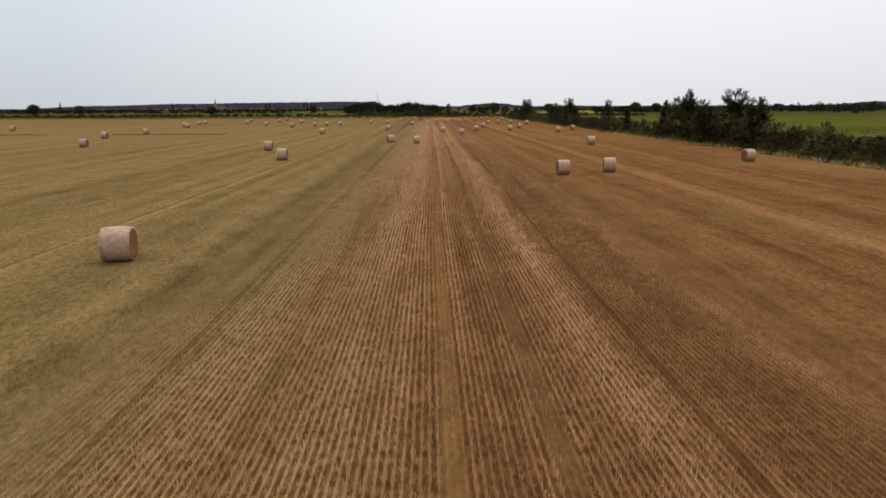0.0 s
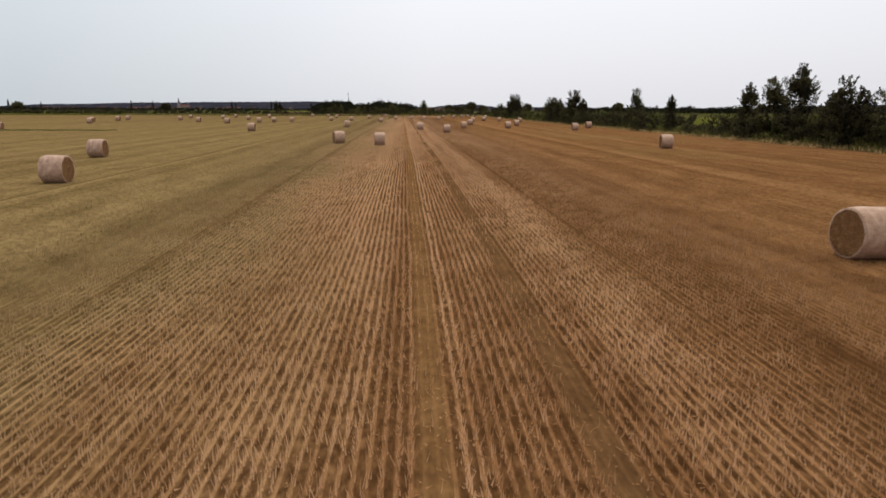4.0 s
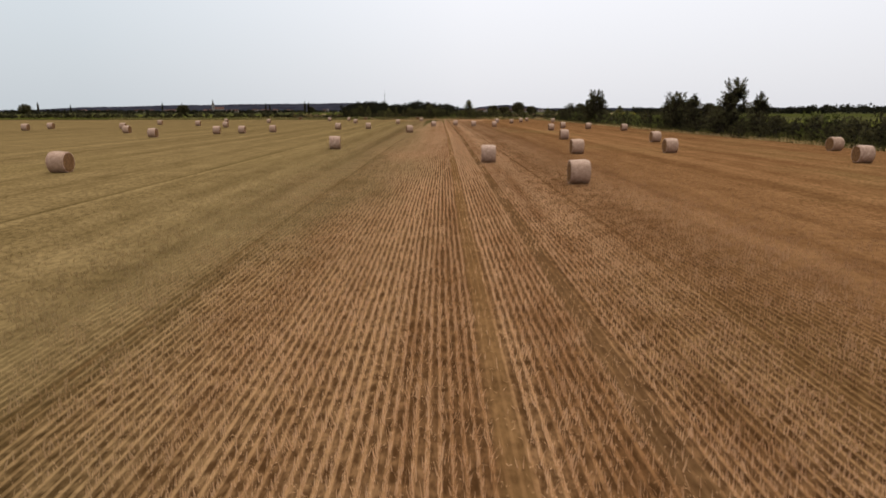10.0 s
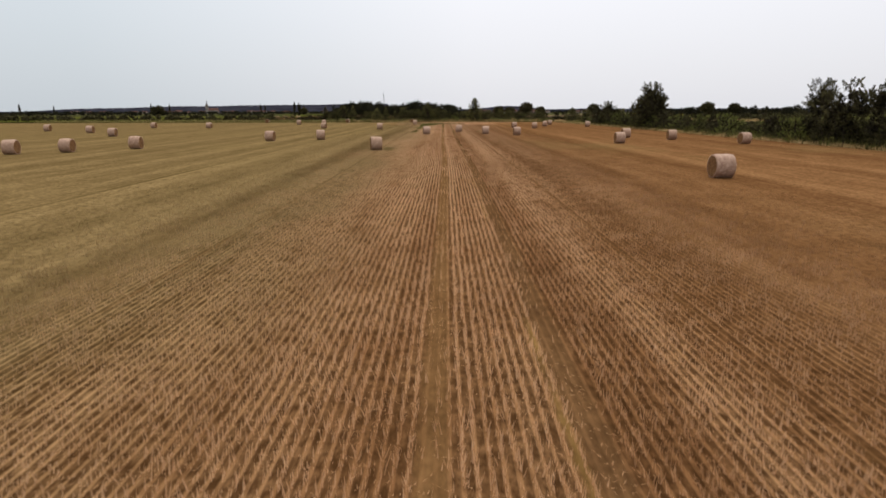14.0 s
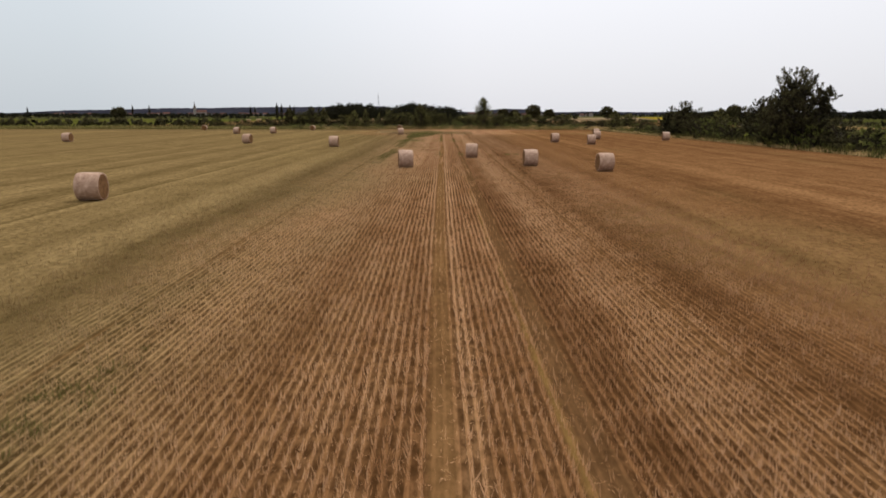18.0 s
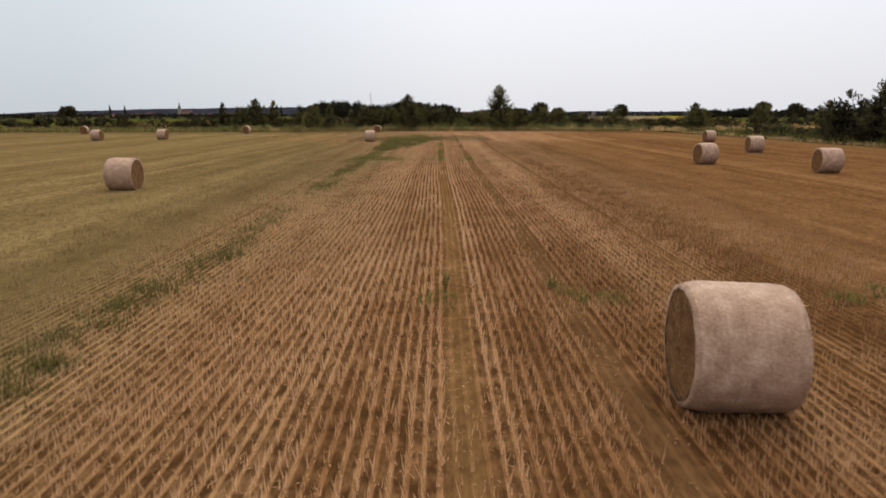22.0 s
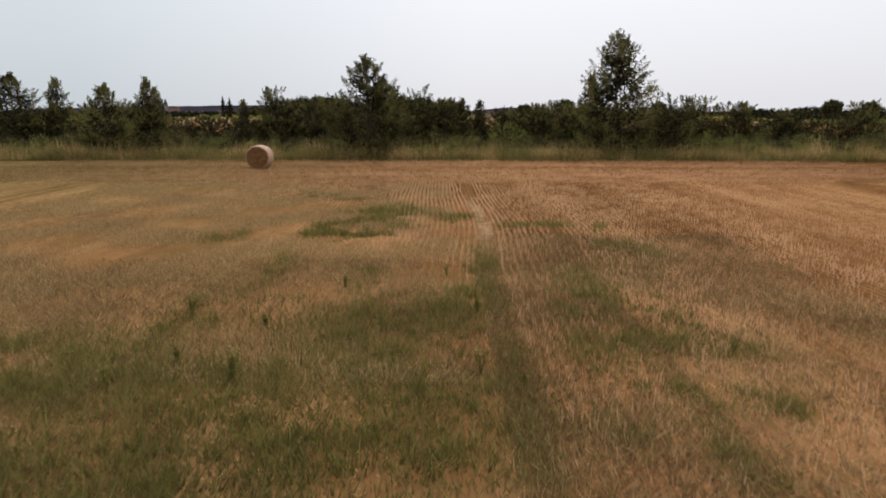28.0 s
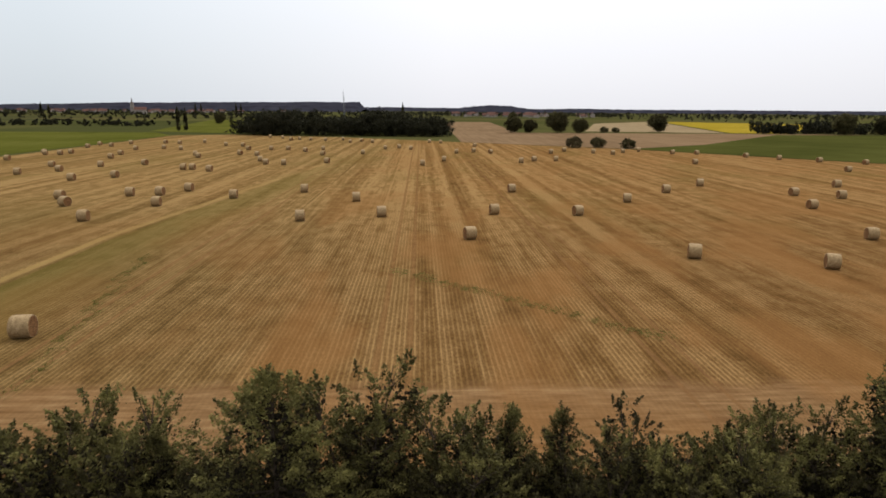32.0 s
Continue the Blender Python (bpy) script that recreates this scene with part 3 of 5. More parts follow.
M_LAND = land_material()
# near-black soil: the shade between the plants is put into its colour
M_VERGE = crop_material("shaded_verge_soil", (0.011, 0.010, 0.004), (0.020, 0.018, 0.007), (0.04, 0.033, 0.013), (0.5, 0.5))
M_TRACK = crop_material("dirt_track", (0.100, 0.055, 0.028), (0.150, 0.086, 0.045), (0.21, 0.13, 0.072), (0.03, 1.5))
# wood of the skyline ridges, tinted blue: distance haze put into its colour
M_RIDGE_HAZE = crop_material("hazy_wooded_ridge", (0.019, 0.019, 0.028), (0.027, 0.028, 0.040), (0.037, 0.039, 0.053), (0.02, 0.02))
M_WALLS = plain("rendered_wall", (0.30, 0.27, 0.25), 0.2, 0.5)
M_ROOF = plain("red_tiles", (0.105, 0.052, 0.042), 0.3, 0.8)
M_SPIRE = plain("dark_sheet", (0.09, 0.07, 0.06), 0.2, 0.8, 0.5)
M_GLASS = plain("dark_pane", (0.03, 0.035, 0.04), 0.2, 1, 0.15)
M_STEEL = plain("grey_steel", (0.25, 0.26, 0.28), 0.15, 2, 0.5)


# ---- mesh helpers ----
def mesh_of(name, verts, faces, material, smooth=False):
    me = bpy.data.meshes.new(name)
    me.from_pydata([tuple(v) for v in verts], [], faces)
    me.materials.append(material)
    if smooth:
        me.polygons.foreach_set("use_smooth", [True] * len(me.polygons))
    me.update()
    return me


def mesh_np(name, v, tri, material):
    """A mesh of triangles, from numpy arrays of corners and of corner numbers."""
    me = bpy.data.meshes.new(name)
    k = tri.shape[1]
    me.vertices.add(len(v))
    me.vertices.foreach_set("co", np.ascontiguousarray(v, dtype=np.float32).ravel())
    me.loops.add(tri.size)
    me.loops.foreach_set("vertex_index", np.ascontiguousarray(tri, dtype=np.int32).ravel())
    me.polygons.add(len(tri))
    me.polygons.foreach_set("loop_start", np.arange(0, tri.size, k, dtype=np.int32))
    me.materials.append(material)
    me.update(calc_edges=True)
    return me


def bm_mesh(name, bm, material, smooth=False):
    me = bpy.data.meshes.new(name)
    bm.to_mesh(me)
    bm.free()
    me.materials.append(material)
    if smooth:
        me.polygons.foreach_set("use_smooth", [True] * len(me.polygons))
    return me


def part(name, me, parent, label=""):
    ob = new(name, me)
    ob.parent = parent
    return tagged(ob, label) if label else ob


def at(x, y, z=0.0, turn=0.0, s=1.0, sz=None):
    return pose(x, y, z, 0, 0, turn) @ Matrix.Diagonal((s, s, sz or s, 1))


# ---- ground ----
def sheet(name, outline, z, material, label, category):
    """A flat piece of land of a given outline, its rim let down into the ground below."""
    n = len(outline)
    top = [(x, y, z) for x, y in outline]
    low = [(x, y, -0.3) for x, y in outline]
    faces = [tuple(range(n))] + [(i, n + i, n + (i + 1) % n, (i + 1) % n) for i in range(n)]
    return tagged(new(name, mesh_of(name, top + low, faces, material)), label, category, kind="structure")


R = 4800
tagged(new("ground", mesh_of("ground", [(-R, -R, -0.02), (R, -R, -0.02), (R, R, -0.02), (-R, R, -0.02)], [(0, 1, 2, 3)], M_LAND)), "open farmland in strips of different crops", "ground", kind="structure")
sheet("stubble_field", [(-420, -120), (46, -120), (46.5, 200), (46, 380), (44, 431.5), (-30, 431), (-420, 438)], 0.0, M_FIELD, "harvested grain field of pale brown stubble", "field")
sheet("stubble_field_behind", [(-118, 451.5), (150, 451.5), (150, 585), (129, 604), (77, 666), (17, 711), (-40, 752), (-100, 778), (-126, 760), (-120, 620)], 0.01, M_FIELD_FAR, "golden stubble field behind the hedge", "field")
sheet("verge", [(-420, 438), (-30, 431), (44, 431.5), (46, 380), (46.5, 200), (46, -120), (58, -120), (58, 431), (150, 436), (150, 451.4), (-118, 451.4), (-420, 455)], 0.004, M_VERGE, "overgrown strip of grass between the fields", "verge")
sheet("dirt_track", [(-160, 442.0), (150, 442.0), (150, 443.3), (-160, 443.3)], 0.012, M_TRACK, "narrow dirt track worn through the grass", "track")
sheet("green_field_west", [(-420, 457), (-120, 457), (-127, 760), (-150, 800), (-420, 790)], 0.05, M_GREEN, "bright green crop field", "field")
sheet("green_field_north", [(-160, 815), (-101, 790), (-150, 1190), (-240, 1190)], 0.07, M_GREEN, "sloping green field in front of a village", "field")
sheet("green_field_east", [(58.5, -120), (420, -120), (420, 400), (58.5, 400)], 0.05, M_GREEN, "flat green field behind the hedge", "field")
sheet("tan_field", [(17, 712), (77, 668), (120, 700), (280, 830), (60, 830), (75, 1150), (22, 1150)], 0.06, M_TAN, "bare tan field", "field")
sheet("deep_green_field", [(130, 605), (151, 585), (420, 600), (420, 815), (215, 815), (120, 699), (78, 667)], 0.10, M_DEEP, "dark green crop field", "field")
sheet("pale_field", [(110, 862), (196, 842), (296, 1240), (180, 1100)], 0.08, M_PALE, "pale cut field beyond a bank", "field")
sheet("yellow_field", [(200, 842), (236, 836), (430, 1120), (300, 1240)], 0.12, M_YELLOW, "strip of yellow flowering crop", "field")


def ridge(name, crest, y, depth, seed, label):
    """A long wooded rise on the skyline: its crest given as (x, height), roughened by treetops."""
    rnd = np.random.RandomState(seed)
    n = 420
    xs = np.linspace(crest[0][0], crest[-1][0], n)
    h = np.interp(xs, *zip(*crest)) + np.interp(xs, np.linspace(xs[0], xs[-1], 40), rnd.rand(40) * 2.4) + rnd.rand(n) * 1.8
    v, f = [], []
    for i in range(n):
        v += [(xs[i], y - depth, -1), (xs[i], y - depth * 0.6, h[i] * 0.55), (xs[i], y, h[i]), (xs[i], y + depth, -1)]
        if i:
            a = 4 * (i - 1)
            f += [(a + k, a + 4 + k, a + 5 + k, a + 1 + k) for k in range(3)]
    return tagged(new(name, mesh_of(name, v, f, M_RIDGE_HAZE, True)), label, "hill", kind="structure")


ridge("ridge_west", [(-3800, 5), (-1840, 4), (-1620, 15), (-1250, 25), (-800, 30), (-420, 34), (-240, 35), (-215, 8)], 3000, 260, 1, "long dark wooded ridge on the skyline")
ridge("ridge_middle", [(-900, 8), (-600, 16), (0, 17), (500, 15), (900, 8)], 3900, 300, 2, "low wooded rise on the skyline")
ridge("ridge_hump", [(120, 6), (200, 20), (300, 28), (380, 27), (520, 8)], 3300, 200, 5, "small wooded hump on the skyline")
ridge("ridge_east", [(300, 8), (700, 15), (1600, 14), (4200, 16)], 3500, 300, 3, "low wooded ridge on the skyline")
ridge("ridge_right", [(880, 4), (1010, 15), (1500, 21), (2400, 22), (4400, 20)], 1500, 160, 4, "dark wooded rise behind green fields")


# ---- bales ----
def bale(seed, wrap):
    """A round bale on its side, its axis along x: wrapped drum, two straw ends."""
    rnd = np.random.RandomState(seed)
    n, k, rad, half = 40, 9, 0.75, 0.56
    wave = rnd.rand(4) * 6.28
    v, f = [], []

    def rim(a, s):
        r = rad * (1 + 0.010 * math.sin(2 * a + wave[0]) + 0.007 * math.sin(5 * a + wave[1]))
        r *= 1 - 0.035 * abs(s) ** 6 - 0.010 * math.sin(3.1 * s + wave[2])
        z = r * math.sin(a)
        return r * math.cos(a), max(z, -rad * 0.955)

    for i in range(k):
        s = -1 + 2 * i / (k - 1)
        for j in range(n):
            y, z = rim(2 * math.pi * j / n, s)
            v.append((s * half + rnd.normal(0, 0.003), y + rnd.normal(0, 0.004), z + rnd.normal(0, 0.003)))
    for i in range(k - 1):
        for j in range(n):
            f.append((i * n + j, i * n + (j + 1) % n, (i + 1) * n + (j + 1) % n, (i + 1) * n + j))
    body = mesh_of("straw_bale", v, f, wrap, True)
    ends = []
    for side in (-1, 1):
        ev, ef = [], []
        rings = (1.0, 0.96, 0.8, 0.55, 0.3, 0.1)
        for q, rr in enumerate(rings):
            for j in range(n):
                y, z = rim(2 * math.pi * j / n, side)
                push = (0.0, 0.022, 0.03, 0.02, 0.028, 0.015)[q]
                ev.append((side * (half + push + (rnd.normal(0, 0.008) if q else 0)), y * rr, z * rr))
        for q in range(len(rings) - 1):
            for j in range(n):
                a = (q * n + j, q * n + (j + 1) % n, (q + 1) * n + (j + 1) % n, (q + 1) * n + j)
                ef.append(a if side > 0 else a[::-1])
        c = tuple((len(rings) - 1) * n + j for j in range(n))
        ef.append(c if side > 0 else c[::-1])
        ends.append(mesh_of("end_face", ev, ef, M_END, True))
    folds = []
    for side in (-1, 1):  # the wrap folds over the rim of each end, with a ragged inner edge
        fv = []
        for q in range(3):
            for j in range(n):
                y, z = rim(2 * math.pi * j / n, side)
                rr = (1.004, 0.985, 0.93 - 0.035 * rnd.rand())[q]
                fv.append((side * (half + (-0.012, 0.030, 0.036)[q]), y * rr, z * rr))
        ff = []
        for q in range(2):
            for j in range(n):
                a = (q * n + j, q * n + (j + 1) % n, (q + 1) * n + (j + 1) % n, (q + 1) * n + j)
                ff.append(a if side > 0 else a[::-1])
        folds.append(mesh_of("wrap_fold", fv, ff, wrap, True))
    m = 150
    side = np.where(rnd.rand(m) < 0.5, -1.0, 1.0)
    a, e = rnd.uniform(0, 6.283, m), rnd.uniform(-0.12, 0.12, m)
    root = np.stack([side * (half - 0.01), 0.735 * np.cos(a), 0.735 * np.sin(a)], 1)
    tip = np.stack([side * (half + rnd.uniform(0.0, 0.06, m)), (0.735 + rnd.uniform(0.0, 0.055, m)) * np.cos(a + e), (0.735 + rnd.uniform(0.0, 0.055, m)) * np.sin(a + e)], 1)
    thick = np.stack([np.zeros(m), -np.sin(a), np.cos(a)], 1) * 0.006
    fv = np.stack([root - thick, root + thick, tip], 1).reshape(-1, 3)
    fv[:, 2] = np.maximum(fv[:, 2], -0.69)
    fray = mesh_np("frayed_edge", fv, np.arange(3 * m).reshape(-1, 3), M_DRY)
    ob = new("straw_bale", body)
    tagged(part("frayed_edge", fray, ob), "loose straw sticking out of the rim", kind="stuff")
    for e in ends:
        part("end_face", e, ob, "rough brown cut straw")
    for e in folds:
        part("wrap_fold", e, ob, "pale wrap folded over the rim")
    return ob


BALE_KINDS = [bale(s, M_WRAP) for s in range(5)]
TAN_KINDS = [bale(s, M_WRAP_STRAW) for s in range(5, 9)]
BALES_SOUTH = [(-13.3, 27.0), (13.0, 61.7), (18.2, 64.2), (38.3, 76.1), (-18.4, 81.2), (-24.7, 100.0), (-58.8, 111.4), (28.6, 112.9), (-2.2, 117.8), (-7.1, 121.8), (-71.4, 144.3), (8.1, 157.6), (-27.0, 165.3), (-71.9, 166.6), (34.7, 172.6), (3.9, 173.4), (13.6, 184.5), (23.4, 185.7), (42.1, 188.7), (-12.0, 192.6), (-123.9, 195.9), (29.3, 208.2), (18.4, 216.8), (-81.6, 221.9), (-47.3, 226.2), (-89.0, 239.3), (-41.9, 240.9), (-38.1, 244.0), (-60.9, 245.6), (-6.2, 246.7), (-33.8, 250.1)]
BALES_NORTH = [(39.2, 258.7), (23.9, 260.6), (-92.1, 263.8), (-23.7, 269.4), (34.4, 271.3), (-17.2, 273.3), (-76.0, 275.1), (-94.1, 276.6), (29.9, 279.2), (-55.9, 288.4), (14.0, 290.9), (-2.0, 294.6), (8.8, 296.1), (4.2, 306.95), (-70.1, 307.5), (-86.9, 321.0), (-13.9, 329.7), (23.6, 337.3), (-28.9, 339.8), (19.3, 344.3), (-59.5, 344.8), (-75.1, 347.6), (40.1, 352.7), (29.3, 357.8), (34.2, 379.3), (-7.9, 382.4), (-46.0, 388.9), (-38.5, 392.4)]
BALES_HEADLAND = [(-34.8, 420.4), (-65.0, 420.8), (-10.9, 424.8)]
BALES_BEHIND = [(-25.9, 468.2), (37.5, 485.5), (26.3, 489.8), (50.8, 499.0), (4.7, 499.2), (-43.7, 510.7), (-16.4, 511.0), (-6.1, 514.3), (20.9, 515.6), (9.4, 516.5), (58.0, 522.1), (-52.7, 523.2), (-39.6, 523.4), (31.9, 528.4), (-10.9, 528.9), (-57.4, 530.6), (-30.8, 531.9), (69.9, 533.3), (-48.2, 534.3), (-43.7, 535.2), (63.8, 536.9), (-20.9, 539.6), (42.7, 540.4), (15.2, 540.5), (-40.9, 540.7), (79.5, 549.3), (53.2, 550.5), (-69.2, 556.5), (-63.5, 562.3), (-86.1, 567.3), (-81.1, 574.1), (-48.6, 575.6), (-55.9, 579.6), (-53.8, 579.7), (103.1, 581.1), (-89.0, 585.5), (-77.8, 586.1)]
BALES_FAR = [(-69.6, 591.6), (-35.6, 593.5), (-0.3, 593.7), (-40.5, 595.0), (-25.5, 599.5), (74.0, 601.4), (122.2, 602.2), (26.5, 602.5), (-110.8, 603.9), (-44.2, 604.2), (5.7, 607.2), (31.1, 608.8), (37.4, 609.2), (113.8, 609.7), (-87.4, 611.8), (-64.5, 615.5), (106.6, 617.9), (-49.8, 623.6), (-112.2, 624.0), (-108.0, 624.3), (-68.5, 624.7), (-90.9, 625.6), (101.0, 627.0), (-30.8, 627.5), (-56.1, 628.2), (-115.0, 628.6), (-107.5, 629.4), (-19.1, 633.7), (61.9, 637.1), (10.9, 638.8), (90.7, 639.3), (22.1, 639.6), (42.4, 641.2), (83.4, 641.6), (56.9, 642.4)]
BALES_CREST = [(-38.9, 643.4), (17.0, 645.0), (68.1, 646.2), (-95.9, 647.6), (-81.5, 648.9), (48.9, 650.7), (-59.4, 650.8), (-51.9, 651.5), (-46.2, 652.0), (75.8, 652.9), (-34.4, 653.0), (-89.3, 654.6), (-4.2, 655.7), (-13.3, 658.2), (-117.2, 658.8), (-8.7, 665.6), (-112.6, 666.4), (-66.7, 671.0), (-120.0, 673.3), (-73.9, 674.2), (19.9, 675.8), (-112.5, 682.2), (-94.7, 684.2), (-101.5, 687.8), (-88.2, 693.7), (7.7, 700.0), (-30.2, 700.4), (-21.0, 701.4), (3.0, 704.2), (-26.4, 710.6), (-42.4, 713.8), (-58.1, 717.2), (-49.6, 718.3), (-35.5, 720.0), (-55.4, 723.0), (-65.2, 733.3), (-73.5, 744.6)]
bale_turn = random.Random(4)
bale_count, used = 0, set()
TURNED = {(-13.3, 27.0): 9, (-7.1, 121.8): 17, (-2.2, 117.8): 4, (-17.2, 273.3): 7, (-2.0, 294.6): 8, (4.2, 306.95): -6}  # bales that lie askew
for spots, spread, base, group, label in (
    (BALES_SOUTH, 5, 0, "bales on the stubble field", "round straw bale in pale net wrap lying on stubble"),
    (BALES_NORTH, 5, 0, "bales on the stubble field", "round straw bale in pale net wrap lying on stubble"),
    (BALES_HEADLAND, 4, 90, "bales on the stubble field", "round straw bale turned with its brown straw end outward"),
    (BALES_BEHIND, 12, 0, "bales on the field behind the hedge", "round straw bale on golden stubble behind the hedge"),
    (BALES_FAR, 12, 0, "bales on the field behind the hedge", "round straw bale on golden stubble behind the hedge"),
    (BALES_CREST, 14, 0, "bales on the field behind the hedge", "distant round straw bale near the edge of the field"),
):
    for bx, by in spots:
        pool = TAN_KINDS if by > 450 else BALE_KINDS
        kind = pool[bale_count % len(pool)]
        m = at(bx, by, 0.70, TURNED.get((bx, by), base + bale_turn.gauss(0, spread)) + 180 * bale_turn.randint(0, 1), bale_turn.uniform(0.97, 1.03))
        if kind not in used:
            used.add(kind)
            ob = kind
            ob.matrix_basis = m
        else:
            ob = copy_thing(kind, m)
            ob.scale = m.to_scale()
        tagged(ob, label, "straw bale", group)
        bale_count += 1


# ---- stubble ----
def blades(x, y, h, w, lean, rnd, z0=-0.02):
    """Upright blades, one triangle each, at the places x, y."""
    n = len(x)
    a = rnd.rand(n) * math.pi
    dx, dy = np.cos(a) * w / 2, np.sin(a) * w / 2
    tx, ty = rnd.normal(0, 1, n) * lean * h, rnd.normal(0, 1, n) * lean * h
    v = np.empty((n, 3, 3), np.float32)
    v[:, 0] = np.stack([x - dx, y - dy, np.full(n, z0)], 1)
    v[:, 1] = np.stack([x + dx, y + dy, np.full(n, z0)], 1)
    v[:, 2] = np.stack([x + tx, y + ty, h], 1)
    return v.reshape(-1, 3), np.arange(3 * n).reshape(-1, 3)


def tufts(x, y, h, w, lean, rnd, per=1, loose=(0.015, 0.03)):
    x, y = np.repeat(x, per), np.repeat(y, per)
    x, y = x + rnd.normal(0, loose[0], len(x)), y + rnd.normal(0, loose[1], len(y))
    return blades(x, y, h * rnd.uniform(0.65, 1.25, len(x)), w * rnd.uniform(0.7, 1.4, len(x)), lean, rnd)


def bare(u):
    """Where no straw stands: the wheel tracks."""
    return (np.abs(u) < 0.21) | (np.abs(u - 2.06) < 0.24) | (np.abs(u + 7.0) < 0.08) | (np.abs(u - 5.3) < 0.08)


def smooth_noise(x, y, seed):
    """Soft noise from a few crossed waves, about -1 to 1."""
    r = np.random.RandomState(seed)
    return sum(np.sin(x * r.uniform(0.5, 4) * (1 if r.rand() < 0.5 else -1) + y * r.uniform(0.3, 2.2) + r.uniform(0, 6)) for _ in range(6)) / 3.0


def row_end(x, y):
    return y + 0.3 * np.sin(0.8 * x + 1) + 0.15 * np.sin(2.3 * x) + 0.12 * np.sin(6.1 * x)


def stubble(name, y0, y1, seed):
    """Straw in sowing rows; away from the middle it gets lower and thinner, until the ground alone is left."""
    rnd = np.random.RandomState(seed)
    xs, ys = [], []
    for c in (np.arange(-106, 108) + 0.25) * ROW:
        y = np.arange(y0, y1, 0.033 if -5.0 < c < 5.0 else 0.043 if -11 < c < 11 else 0.08)
        xs.append(np.full(len(y), c)), ys.append(y)
    x, y = np.concatenate(xs), np.concatenate(ys)
    far = np.clip((np.abs(x) - 8.5) / 8.5, 0, 1)
    y = y + rnd.uniform(-0.05, 0.05, len(y))
    end = (y > 409) & ((x > 1.6) | (x < -3.4))
    worn = bare(x) & ((y < 405) | (np.abs(x) < 0.21)) & (rnd.rand(len(x)) > 0.05 + 0.3 * (smooth_noise(x * 0.6, y * 0.5, 11) > 0.4))
    x = x + weave_at(y) + 0.022 * smooth_noise(x * 9, y * 0.9, 33) + rnd.normal(0, 1, len(x)) * np.where(end, 0.022 + 0.03 * np.clip((y - 411) / 4, 0, 1), 0.012 + 0.022 * np.clip((np.abs(x) - 3.5) / 5, 0, 1))
    e = x + 0.9 * smooth_noise(x * 0.4, y * 0.35, 21) + rnd.normal(0, 0.25, len(x))  # ragged rim of the weedy patch
    thin = np.clip((y - 378) / 12, 0, 1) * np.clip((e + 11) / 3, 0, 1) * np.clip(np.where(e > 0.9, (400 - y) / 6, np.where(e > -1.5, (406 - y) / 6, (415 - y) / 6)), 0, 1) * np.where(e > 1.2, 0.55, 1.0) * np.clip((6.5 - e) / 2, 0, 1)
    side = 0.55 + 0.45 * np.clip((np.abs(x - 1) - 4) / 2.5, 0, 1)
    gone = smooth_noise(x * 0.5, y * 0.22, 17) > 0.95
    keep = ~worn & (row_end(x, y) + rnd.normal(0, 0.55, len(x)) < 417.2) & (rnd.rand(len(x)) < (0.90 + 0.18 * smooth_noise(x, y, 3)) * (1 - 0.3 * gone) * (1 - side * np.clip(0.35 - 0.9 * smooth_noise(x * 2.3, y * 2.6, 9), 0, 0.8)) * (1 - thin) * (1 - 0.6 * far))
    x, y, far = x[keep], y[keep], far[keep]
    bunch = np.clip(1 + 0.42 * smooth_noise(x * 3.1, y * 4.3, 8), 0.45, 1.6)
    h = (0.15 - 0.03 * np.clip((np.abs(x - 1) - 2.5) / 3, 0, 1) - 0.085 * far) * bunch
    w = 0.0175 + 0.0205 * np.clip((np.abs(x - 1) - 5) / 5, 0, 1)
    v, t = tufts(x, y, h, w, 0.20, rnd, 1, (0.019, 0.02))
    tagged(new(name, mesh_np(name, v, t, M_STRAW)), "rows of short cut straw standing in the soil", "stubble", kind="stuff")


for i in range(8):
    stubble("stubble", 4 + i * 51.7, 4 + (i + 1) * 51.7 + (1.6 if i == 7 else 0), 20 + i)


def litter(name, y0, y1, n, seed):
    """Loose straw lying between the rows."""
    rnd = np.random.RandomState(seed)
    x, y = rnd.uniform(-4.5, 6.5, n), rnd.uniform(y0, y1, n)
    keep = rnd.rand(n) < 0.65 + 0.5 * smooth_noise(x * 0.7, y * 0.5, 14)
    x, y = x[keep], y[keep]
    a, s = rnd.uniform(0, 6.283, len(x)), rnd.uniform(0.03, 0.10, len(x))
    d = np.stack([np.cos(a), np.sin(a), np.zeros(len(x))], 1)
    e = np.stack([-np.sin(a), np.cos(a), np.zeros(len(x))], 1) * 0.005
    p = np.stack([x, y, rnd.uniform(0.006, 0.03, len(x))], 1)
    tip = p + d * s[:, None]
    tip[:, 2] += rnd.uniform(-0.004, 0.03, len(x))
    v = np.stack([p - e, p + e, tip], 1).reshape(-1, 3)
    tagged(new(name, mesh_np(name, v, np.arange(len(v)).reshape(-1, 3), M_STRAW)), "loose bits of straw scattered between the rows", "straw", kind="stuff")


for i in range(2):
    litter("straw_litter", 20 + i * 198, 218 + i * 198, 95000, 60 + i)


